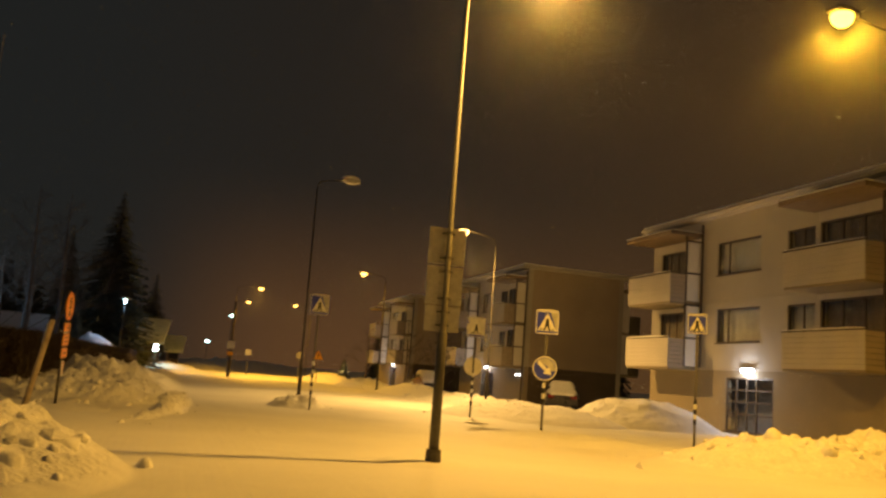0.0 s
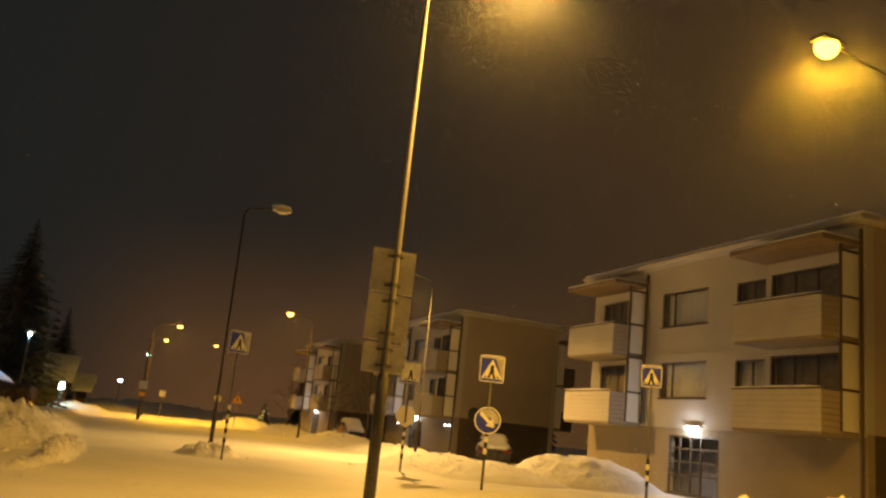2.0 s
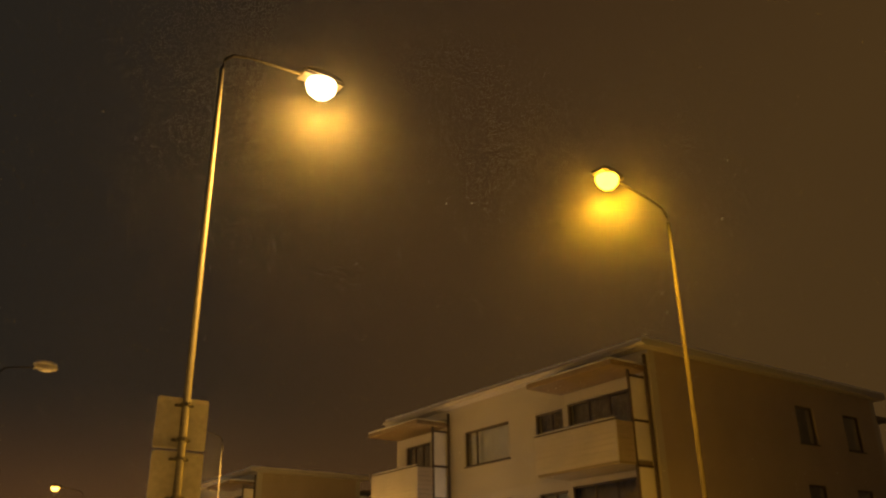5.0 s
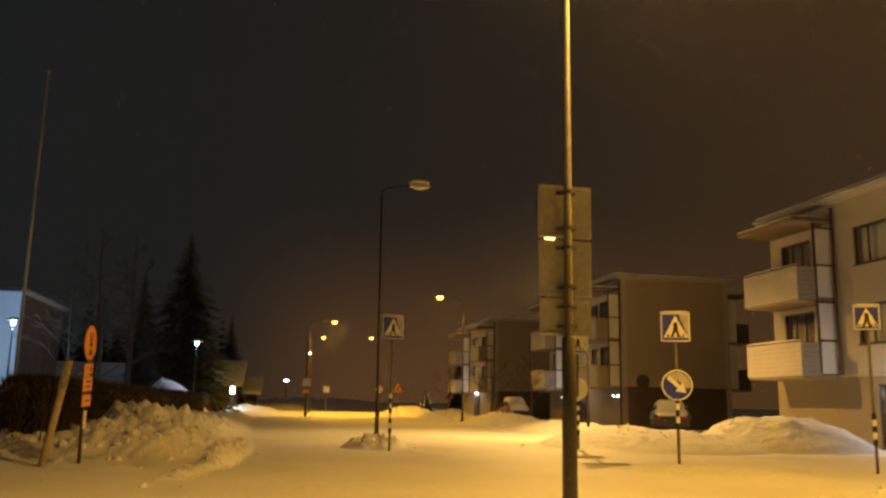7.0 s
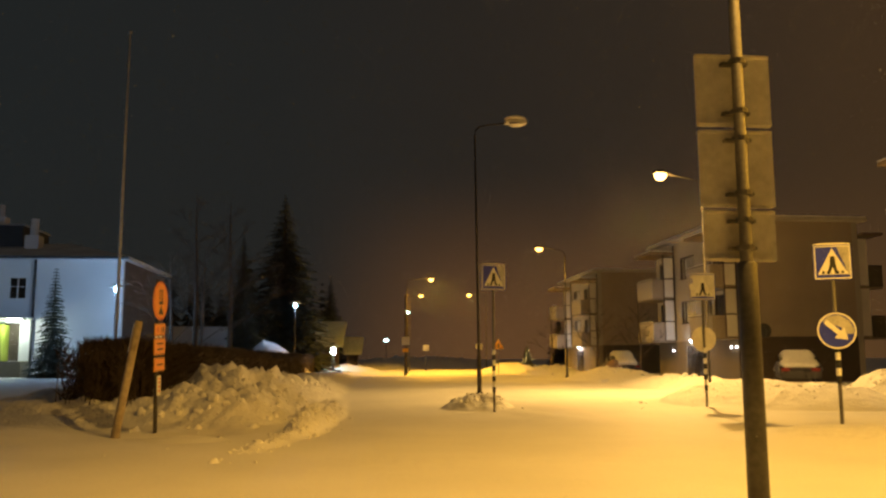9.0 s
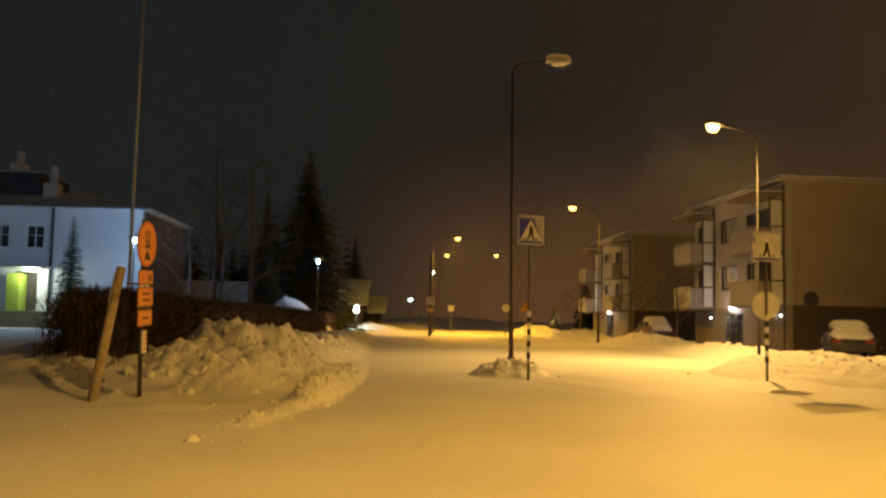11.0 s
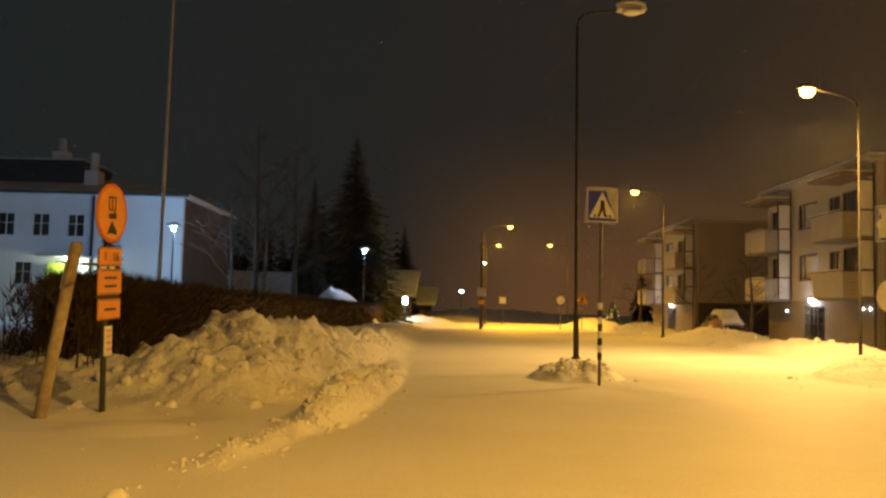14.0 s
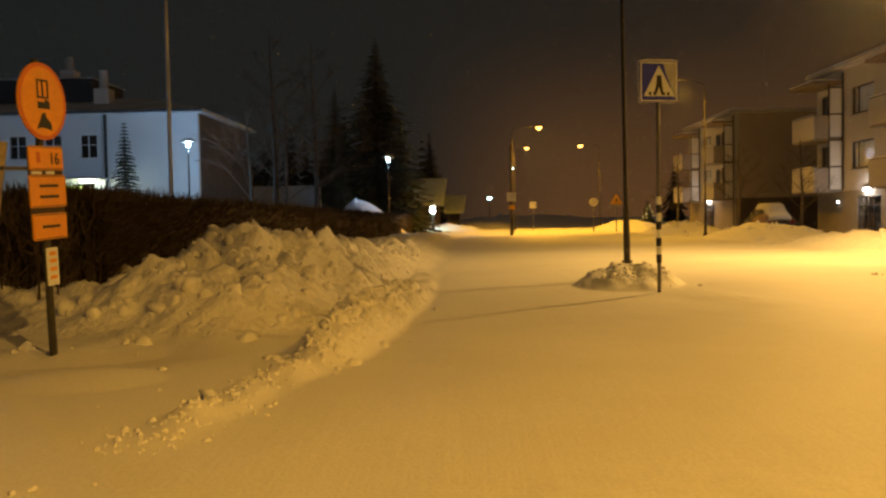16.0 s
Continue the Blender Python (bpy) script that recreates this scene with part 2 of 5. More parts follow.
def box(x0, x1, y0, y1, z0, z1, bevel=0.0, bm=None):
    own = bm or bmesh.new()
    vs = [own.verts.new((x, y, z)) for x in (x0, x1) for y in (y0, y1) for z in (z0, z1)]
    fs = [own.faces.new([vs[i] for i in q]) for q in ((0, 1, 3, 2), (4, 6, 7, 5), (0, 4, 5, 1), (2, 3, 7, 6), (0, 2, 6, 4), (1, 5, 7, 3))]
    if bevel:
        es = {e for f in fs for e in f.edges}
        bmesh.ops.bevel(own, geom=list(es), offset=bevel, segments=1, affect="EDGES")
    return own


def tube(points, radii, sides=10, bm=None, caps=True):
    """A tapered tube through the points."""
    own = bm or bmesh.new()
    rings = []
    pts = [Vector(p) for p in points]
    for i, p in enumerate(pts):
        d = (pts[min(i + 1, len(pts) - 1)] - pts[max(i - 1, 0)]).normalized()
        side = d.cross(Vector((0, 0, 1))) if abs(d.z) < 0.95 else d.cross(Vector((1, 0, 0)))
        side.normalize()
        up = side.cross(d)
        rings.append([own.verts.new(p + radii[i] * (math.cos(a) * side + math.sin(a) * up)) for a in [2 * math.pi * k / sides for k in range(sides)]])
    for a, b in zip(rings, rings[1:]):
        for k in range(sides):
            own.faces.new((a[k], a[(k + 1) % sides], b[(k + 1) % sides], b[k]))
    if caps:
        own.faces.new(rings[0][::-1])
        own.faces.new(rings[-1])
    return own


def lathe(profile, sides=20, bm=None, squash=1.0):
    """Turned round z from (radius, height) pairs; squash flattens it along y."""
    own = bm or bmesh.new()
    rings = []
    for r, z in profile:
        rings.append([own.verts.new((r * math.cos(2 * math.pi * k / sides), squash * r * math.sin(2 * math.pi * k / sides), z)) for k in range(sides)])
    for a, b in zip(rings, rings[1:]):
        for k in range(sides):
            own.faces.new((a[k], a[(k + 1) % sides], b[(k + 1) % sides], b[k]))
    own.faces.new(rings[0][::-1])
    own.faces.new(rings[-1])
    return own


def slab(outline, y0, y1, bm=None):
    """A flat shape in the xz plane, from y0 to y1."""
    own = bm or bmesh.new()
    a = [own.verts.new((x, y0, z)) for x, z in outline]
    b = [own.verts.new((x, y1, z)) for x, z in outline]
    n = len(a)
    own.faces.new(a)
    own.faces.new(b[::-1])
    for k in range(n):
        own.faces.new((a[k], b[k], b[(k + 1) % n], a[(k + 1) % n]))
    bmesh.ops.recalc_face_normals(own, faces=own.faces[:])
    return own


def disc_outline(r, cx=0.0, cz=0.0, sides=32):
    return [(cx + r * math.cos(2 * math.pi * k / sides), cz + r * math.sin(2 * math.pi * k / sides)) for k in range(sides)]


def pierced(u0, u1, z0, z1, holes, thick, place):
    """A wall with openings right through it; place(u, d, z) lays it into the building."""
    us = sorted({u0, u1, *[h[0] for h in holes], *[h[1] for h in holes]})
    zs = sorted({z0, z1, *[h[2] for h in holes], *[h[3] for h in holes]})
    solid = {}
    for i in range(len(us) - 1):
        for k in range(len(zs) - 1):
            u, z = (us[i] + us[i + 1]) / 2, (zs[k] + zs[k + 1]) / 2
            solid[i, k] = not any(h[0] < u < h[1] and h[2] < z < h[3] for h in holes)
    bm = bmesh.new()
    cache = {}

    def v(u, d, z):
        key = (round(u, 4), round(d, 4), round(z, 4))
        if key not in cache:
            cache[key] = bm.verts.new(place(u, d, z))
        return cache[key]

    for (i, k), full in solid.items():
        if not full:
            continue
        a, b, c, d = us[i], us[i + 1], zs[k], zs[k + 1]
        for q in (0.0, thick):
            bm.faces.new([v(a, q, c), v(b, q, c), v(b, q, d), v(a, q, d)])
        for di, dk, e in ((-1, 0, (a, c, a, d)), (1, 0, (b, c, b, d)), (0, -1, (a, c, b, c)), (0, 1, (a, d, b, d))):
            if not solid.get((i + di, k + dk), False):
                bm.faces.new([v(e[0], 0, e[1]), v(e[2], 0, e[3]), v(e[2], thick, e[3]), v(e[0], thick, e[1])])
    bmesh.ops.recalc_face_normals(bm, faces=bm.faces[:])
    return bm


def hump(x, y, cx, cy, rx, ry, high, turn=0.0, power=1.0):
    a = radians(turn)
    u, w = (x - cx) * math.cos(a) + (y - cy) * math.sin(a), -(x - cx) * math.sin(a) + (y - cy) * math.cos(a)
    d = (u / rx) ** 2 + (w / ry) ** 2
    return high * max(0.0, 1 - d) ** power if d < 1 else 0.0


def smooth_step(a, b, v):
    t = min(1.0, max(0.0, (v - a) / (b - a)))
    return t * t * (3 - 2 * t)


def rough_noise(x, y, f):
    return noise.noise((x * f, y * f, 0.37))


# ---- snowy ground ----
def plough_line(y):
    """Where the ploughed ridge beside the hedge runs."""
    return -0.52 + 0.205 * (min(y, 18.3) - 15.6) + 0.065 * min(6.0, max(0.0, y - 18.3)) + 0.05 * rough_noise(3.0, y, 1.1)


def snow_height(x, y):
    wx, wy = x + 0.35 * rough_noise(x + 9, y, 1.1), y + 0.35 * rough_noise(x, y + 7, 1.1)
    lumps = 0.65 * rough_noise(wx, wy, 0.75) + 0.45 * rough_noise(wx, wy, 1.9)
    clump = 0.55 - noise.voronoi((wx * 1.9, wy * 1.9, 0.3))[0][0]
    small = 0.5 - noise.voronoi((wx * 4.3, wy * 4.3, 1.7))[0][0]
    crisp = 0.45 * abs(rough_noise(wx, wy, 1.5)) + 0.62 * clump + 0.40 * small + 0.22 * rough_noise(wx, wy, 7.5) + 0.1
    z = 0.018 * rough_noise(x, y, 0.45) - hump(x, y, 4.4, 24.2, 4.6, 5.0, 0.06) + 0.008 * rough_noise(x, y, 2.5)
    # long bank along the hedge
    edge = 0.05 + 0.25 * rough_noise(0.0, y, 0.35) + 0.12 * rough_noise(5.0, y, 1.3) + 0.25 * smooth_step(20, 40, y) + 0.32 * smooth_step(18.8, 21.5, y)
    across = smooth_step(edge + 0.05, edge - 1.55, x) * (1 - 0.35 * smooth_step(-2.1, -3.3, x)) * smooth_step(-9.0, -4.0, x)
    start = 18.5 - 0.22 * min(0.0, x + 1.2)
    along = (0.68 * smooth_step(start, start + 1.7, y) + 0.32 * smooth_step(20.9, 22.8, y)) * (1 - 0.46 * smooth_step(24.6, 33.0, y)) * (1 - 0.25 * smooth_step(38, 60, y)) * (1 - 0.8 * smooth_step(62, 70, y))
    bank = across * along
    humps = 0.5 - noise.voronoi((wx * 0.95, wy * 0.95, 4.1))[0][0]
    z += bank * (0.72 + 0.30 * lumps + 0.60 * crisp + 0.34 * humps)
    # ploughed ridge along the bank's foot, trailing off into a low tail
    line = plough_line(y)
    if 14.8 < y < 31 and abs(x - line) < 0.8:
        tail = smooth_step(15.3, 16.6, y) * (1 - smooth_step(17.6, 18.3, y))
        ridge = smooth_step(17.75, 18.7, y) * (1 - 0.75 * smooth_step(22.0, 27.0, y)) * (1 - smooth_step(27, 31, y))
        wide = 0.22 + 0.13 * ridge
        z += max(0.0, 1 - abs((x - line) / wide) ** 2.4) * (tail * (0.04 + 0.15 * crisp) + ridge * (0.15 + 0.40 * crisp + 0.12 * lumps))
    z += hump(x, y, -1.7, 17.5, 0.7, 0.5, 0.07) + hump(x, y, -2.3, 18.7, 0.9, 0.6, 0.10) * (0.7 + 0.8 * crisp)
    # side yard rises gently
    z += 0.12 * smooth_step(-2.5, -5.5, x) * smooth_step(15.5, 19.5, y)
    # rubble heap by the start of the walk
    z += hump(x, y, -1.9, 7.6, 1.7, 2.6, 0.55) * (0.75 + 0.7 * lumps + 0.5 * crisp)
    # island with pole and crossing sign
    heap = hump(x, y, 4.02, 25.95, 0.95, 1.15, 0.30, power=0.9)
    z += heap * (0.75 + 0.6 * lumps + 1.1 * crisp)
    z += hump(x, y, 5.6, 25.9, 1.9, 1.2, 0.05)
    z += hump(x, y, 3.8, 10.1, 0.8, 0.7, 0.05)
    # smooth aprons below the right-hand signs
    z += hump(x, y, 8.9, 16.6, 2.3, 2.1, 0.17, 20, 1.0)
    z += hump(x, y, 9.6, 23.6, 1.1, 1.2, 0.07)
    # low drift trailing from the island
    z += 0.045 * smooth_step(0.75, 0.0, abs(x - 4.75 - 0.28 * (24.6 - y))) * smooth_step(20.6, 24.0, y) * smooth_step(26.0, 25.0, y) * (0.8 + 0.8 * crisp)
    # trodden patch on the street
    if 13.5 < y < 15.8 and abs(x - 2.6) < 2.3:
        z += 0.024 * small * smooth_step(1.0, 0.2, abs(y - 14.6)) * smooth_step(2.2, 1.4, abs(x - 2.6))
    # ploughed bank between the signs and the yard
    long_bank = hump(x, y, 12.6, 26.2, 3.3, 3.6, 0.56, 10, 0.7) + hump(x, y, 11.2, 28.0, 2.0, 1.8, 0.14)
    heap = hump(x, y, 16.6, 25.7, 3.1, 2.5, 1.08, 6, 0.9)
    z += max(long_bank * (0.90 + 0.30 * lumps + 0.22 * crisp), heap * (0.9 + 0.22 * lumps + 0.2 * crisp))
    # bank beside the lamp on the right
    r = hump(x, y, 11.8, 11.7, 3.6, 2.3, 0.62, 14, 1.1) + hump(x, y, 16.5, 12.6, 4.0, 2.2, 0.7, 5, 1.1)
    z += min(r, 0.8) * (0.84 + 0.4 * lumps + 0.4 * crisp)
    # ploughed snow in front of the middle house and along the far road
    r = hump(x, y, 14.4, 38.5, 2.1, 6.0, 0.55) + hump(x, y, 14.9, 50.0, 2.3, 6.6, 0.75) + hump(x, y, 14.6, 64.0, 2.0, 8.0, 0.8) + hump(x, y, 15.0, 84, 2.2, 12, 0.9)
    z += min(r, 0.9) * (0.85 + 0.4 * lumps + 0.3 * crisp)
    # street-end bank raised over eye height to hide far ground from the camera
    r = hump(x, y, -0.4, 92, 3.4, 5.5, 0.75) + hump(x, y, 3.2, 112, 5.0, 9.0, 0.9) + hump(x, y, 9.0, 122, 14.0, 7.0, 1.75)
    z += min(r, 1.7) * (0.9 + 0.35 * lumps)
    return z


def graded(lo, hi, step, far, growth=1.16):
    inner = list(np.arange(lo, hi + step / 2, step))
    out, d = [], step
    v = hi
    while v < far:
        d *= growth
        v += d
        out.append(v)
    low, d, v = [], step, lo
    while v > -far:
        d *= growth
        v -= d
        low.append(v)
    return low[::-1] + inner + out


def build_ground():
    xs = graded(-5.0, 15.5, 0.058, 1800)
    ys = graded(6.0, 32.0, 0.058, 1800, 1.035)
    verts = [(x, y, snow_height(x, y) if abs(x) < 60 and -20 < y < 200 else 0.0) for y in ys for x in xs]
    w = len(xs)
    faces = [(j * w + i, j * w + i + 1, (j + 1) * w + i + 1, (j + 1) * w + i) for j in range(len(ys) - 1) for i in range(w - 1)]
    me = bpy.data.meshes.new("ground")
    me.from_pydata(verts, [], faces)
    me.materials.append(ROAD_SNOW)
    me.materials.append(BANK_SNOW)
    high = np.array([v[2] for v in verts])
    quads = np.array(faces)
    me.polygons.foreach_set("material_index", (high[quads].mean(axis=1) > 0.10).astype(np.int32))
    me.polygons.foreach_set("use_smooth", [True] * len(me.polygons))
    tagged(new("ground", me), "snow-covered street and yards with ploughed banks", "snow", kind="structure")


build_ground()


def clod_mesh(rng, bm, place, size):
    m = Matrix.Translation(place) @ Euler((rng.random() * 6, rng.random() * 6, rng.random() * 6)).to_matrix().to_4x4() @ Matrix.Diagonal((size * rng.uniform(0.7, 1.3), size * rng.uniform(0.7, 1.2), size * rng.uniform(0.5, 0.9), 1))
    got = bmesh.ops.create_icosphere(bm, subdivisions=1, radius=1.0, matrix=m)
    for v in got["verts"]:
        v.co += Vector((rng.uniform(-1, 1), rng.uniform(-1, 1), rng.uniform(-1, 1))) * size * 0.22


def build_clods():
    rng = random.Random(5)
    verts, faces = [], []

    def scatter(count, where, small, big):
        for _ in range(count):
            x, y = where(rng)
            bm = bmesh.new()
            s = rng.uniform(small, big) * rng.uniform(0.5, 1.0)
            clod_mesh(rng, bm, (x, y, snow_height(x, y) - s * 0.1), s)
            base = len(verts)
            bm.verts.index_update()
            verts.extend(v.co[:] for v in bm.verts)
            faces.extend([base + v.index for v in f.verts] for f in bm.faces)
            bm.free()

    def trail(r):
        y = 15.5 + 8.7 * r.random() ** 1.15
        return plough_line(y) + r.gauss(0, 0.16), y

    scatter(800, trail, 0.007, 0.026)
    scatter(170, lambda r: (r.uniform(-3.0, 0.1), r.uniform(18.5, 36)), 0.02, 0.08)
    scatter(14, lambda r: (r.uniform(-2.6, 0.2), r.uniform(14.5, 18)), 0.015, 0.04)
    scatter(60, lambda r: (r.gauss(-1.9, 0.7), r.gauss(7.6, 1.0)), 0.05, 0.16)
    scatter(45, lambda r: (r.gauss(4.02, 0.38), r.gauss(25.85, 0.42)), 0.02, 0.07)
    scatter(110, lambda r: (r.gauss(12.6, 1.6), r.gauss(25.6, 1.1)), 0.02, 0.07)
    scatter(70, lambda r: (r.gauss(12.4, 1.8), r.gauss(11.8, 0.9)), 0.05, 0.16)
    scatter(90, lambda r: (r.gauss(14.6, 0.9), r.uniform(36, 66)), 0.06, 0.2)
    me = bpy.data.meshes.new("snow_clods")
    me.from_pydata(verts, [], faces)
    me.materials.append(CLOD)
    tagged(new("snow_clods", me), "loose lumps of ploughed snow on the banks", "snow", kind="stuff")


build_clods()


def build_lumps():
    """Half-buried blocks that make the ploughed banks uneven."""
    rng = random.Random(14)
    verts, faces = [], []

    def block(x, y, size, sink):
        bm = bmesh.new()
        bmesh.ops.create_icosphere(bm, subdivisions=2, radius=1.0)
        turn = Euler((rng.random() * 6, rng.random() * 6, rng.random() * 6)).to_matrix()
        shape = Vector((rng.uniform(0.8, 1.3), rng.uniform(0.7, 1.1), rng.uniform(0.55, 0.85)))
        shift = rng.uniform(0, 50)
        base = len(verts)
        bm.verts.index_update()
        z = snow_height(x, y) - size * sink
        for v in bm.verts:
            c = v.co
            bulge = max(abs(c.x), abs(c.y), abs(c.z))
            p = c * (0.72 + 0.28 / bulge) * (1 + 0.5 * noise.noise(c * 1.6 + Vector((shift, 0, 0))) + 0.2 * noise.noise(c * 4 + Vector((shift, 3, 0))))
            p = turn @ Vector((p.x * shape.x, p.y * shape.y, p.z * shape.z)) * size
            verts.append((x + p.x, y + p.y, z + p.z))
        faces.extend([base + v.index for v in f.verts] for f in bm.faces)
        bm.free()

    for _ in range(420):
        block(rng.uniform(-3.0, -0.1), 19.6 + 15 * rng.random() ** 1.3, 0.025 + 0.085 * rng.random() ** 2, 0.4)
    for _ in range(90):
        y = rng.uniform(15.7, 18.2)
        block(plough_line(y) + rng.gauss(0, 0.10), y, rng.uniform(0.014, 0.038), 0.4)
    for _ in range(330):
        y = 18.1 + 6.0 * rng.random() ** 1.25
        block(plough_line(y) + rng.gauss(0, 0.15), y, 0.02 + 0.055 * rng.random() ** 1.6, 0.4)
    for x, y, size in ((-1.74, 18.9, 0.10), (-0.82, 19.1, 0.13), (-0.45, 16.8, 0.09), (-1.2, 17.9, 0.05), (-2.9, 19.9, 0.13), (-2.5, 19.6, 0.1), (-0.62, 16.2, 0.035), (-0.73, 14.7, 0.075), (11.3, 10.4, 0.2), (11.0, 10.6, 0.12)):
        block(x, y, size, 0.3)
    for _ in range(46):
        block(rng.gauss(12.4, 1.5), rng.gauss(25.8, 0.9), rng.uniform(0.03, 0.09), 0.5)
    for _ in range(30):
        block(rng.gauss(12.6, 1.8), rng.gauss(11.8, 0.8), rng.uniform(0.08, 0.2), 0.45)
    for _ in range(34):
        block(rng.gauss(4.02, 0.36), rng.gauss(25.9, 0.36), rng.uniform(0.05, 0.10), 0.5)
    for _ in range(26):
        block(rng.gauss(-1.9, 0.7), rng.gauss(7.6, 1.0), rng.uniform(0.08, 0.2), 0.45)
    for _ in range(50):
        block(rng.gauss(14.7, 0.8), rng.uniform(36, 66), rng.uniform(0.08, 0.2), 0.45)
    me = bpy.data.meshes.new("snow_blocks")
    me.from_pydata(verts, [], faces)
    me.materials.append(SNOW)
    me.polygons.foreach_set("use_smooth", [True] * len(me.polygons))
    tagged(new("snow_blocks", me), "half-buried blocks of ploughed snow in the banks", "snow", kind="stuff")


build_lumps()


# ---- apartment houses ----
def window_unit(parent, y0, y1, z0, z1, bars=(), curtain=False, inset=0.08, name="window", rows=(), paint=None):
    """A framed window in a wall that faces -x; local x = 0 is the wall's face."""
    win = part(name, frame_ring(y0, y1, z0, z1, 0.06, inset - 0.03, inset + 0.05), paint or TRIM, parent)
    for b in bars:
        part("mullion", box(inset - 0.02, inset + 0.04, b - 0.03, b + 0.03, z0 + 0.05, z1 - 0.05), paint or TRIM, win)
    for r in rows:
        part("transom", box(inset - 0.02, inset + 0.04, y0 + 0.05, y1 - 0.05, r - 0.025, r + 0.025), paint or TRIM, win)
    cuts = [y0 + 0.055, *bars, y1 - 0.055]
    for a, b in zip(cuts, cuts[1:]):
        pane = part("pane", box(inset + 0.005, inset + 0.015, a, b, z0 + 0.055, z1 - 0.055), GLASS, win)
        pane.visible_shadow = False
    part("sill", box(-0.05, 0.06, y0 - 0.04, y1 + 0.04, z0 - 0.035, z0 + 0.005), paint or TRIM, win)
    if curtain:
        bm = bmesh.new()
        n = 24
        cols = []
        for k in range(n + 1):
            y = y0 + 0.05 + (y1 - y0 - 0.1) * k / n
            x = inset + 0.16 + 0.009 * math.sin(k * 1.7)
            cols.append((bm.verts.new((x, y, z0 + 0.05)), bm.verts.new((x, y, z1 - 0.05))))
        for a, b in zip(cols, cols[1:]):
            bm.faces.new((a[0], b[0], b[1], a[1]))
        part("curtain", bm, CURTAIN if curtain is True else HAZE_SHEET, win, "pale drawn curtain" if curtain is True else "grey-brown sheet standing in for haze in the pane")
    return win


def frame_ring(y0, y1, z0, z1, wide, x0, x1):
    bm = box(x0, x1, y0, y1, z0, z0 + wide)
    box(x0, x1, y0, y1, z1 - wide, z1, bm=bm)
    box(x0, x1, y0, y0 + wide, z0 + wide, z1 - wide, bm=bm)
    box(x0, x1, y1 - wide, y1, z0 + wide, z1 - wide, bm=bm)
    return bm


def balcony(parent, y0, y1, z, deep=1.4):
    """Slab, boarded front and side, seen from outside; stands out towards -x."""
    b = part("balcony", box(-deep, -0.002, y0, y1, z - 0.14, z, 0.012), PLINTH, parent, "concrete balcony with white boarded front")
    for k in range(7):
        z0 = z - 0.06 + k * 0.166
        part("board", box(-deep - 0.045, -deep - 0.012, y0 - 0.02, y1 + 0.02, z0, z0 + 0.16, 0.006), BOARD, b)
    for side in (y0, y1):
        for k in range(7):
            z0 = z - 0.06 + k * 0.166
            # brown on the near side paints the shade on boards like the front's
            part("side_board", box(-deep - 0.01, -0.66, side - 0.028, side + 0.004, z0, z0 + 0.15), END_WALL if side == y0 else BOARD, b)
    part("rail", box(-deep - 0.05, -deep + 0.0, y0 - 0.02, y1 + 0.02, z + 1.11, z + 1.15), TRIM, b)
    part("snow_strip", snow_pad(-deep - 0.06, -deep + 0.01, y0, y1, z + 1.15, 0.05, 3), SNOW, b, "snow on the balcony rail", True)
    return b


def snow_pad(x0, x1, y0, y1, z, high, seed, step=0.5):
    """Rounded layer of snow on a flat top."""
    rng = random.Random(seed)
    nx, ny = max(2, int((x1 - x0) / step)), max(4, int((y1 - y0) / step))
    bm = bmesh.new()
    top, base = [], []
    for j in range(ny + 1):
        row, low = [], []
        for i in range(nx + 1):
            u, w = i / nx, j / ny
            rim = 1 - max(abs(2 * u - 1), abs(2 * w - 1)) ** 10
            x, y = x0 + (x1 - x0) * u, y0 + (y1 - y0) * w
            row.append(bm.verts.new((x, y, z + high * (0.35 + 0.65 * rim) * rng.uniform(0.8, 1.15))))
            low.append(bm.verts.new((x, y, z)))
        top.append(row)
        base.append(low)
    for j in range(ny):
        for i in range(nx):
            bm.faces.new((top[j][i], top[j][i + 1], top[j + 1][i + 1], top[j + 1][i]))
    for j in range(ny):
        bm.faces.new((base[j][0], top[j][0], top[j + 1][0], base[j + 1][0]))
        bm.faces.new((base[j][nx], base[j + 1][nx], top[j + 1][nx], top[j][nx]))
    for i in range(nx):
        bm.faces.new((base[0][i], base[0][i + 1], top[0][i + 1], top[0][i]))
        bm.faces.new((base[ny][i], top[ny][i], top[ny][i + 1], base[ny][i + 1]))
    bmesh.ops.recalc_face_normals(bm, faces=bm.faces[:])
    return bm


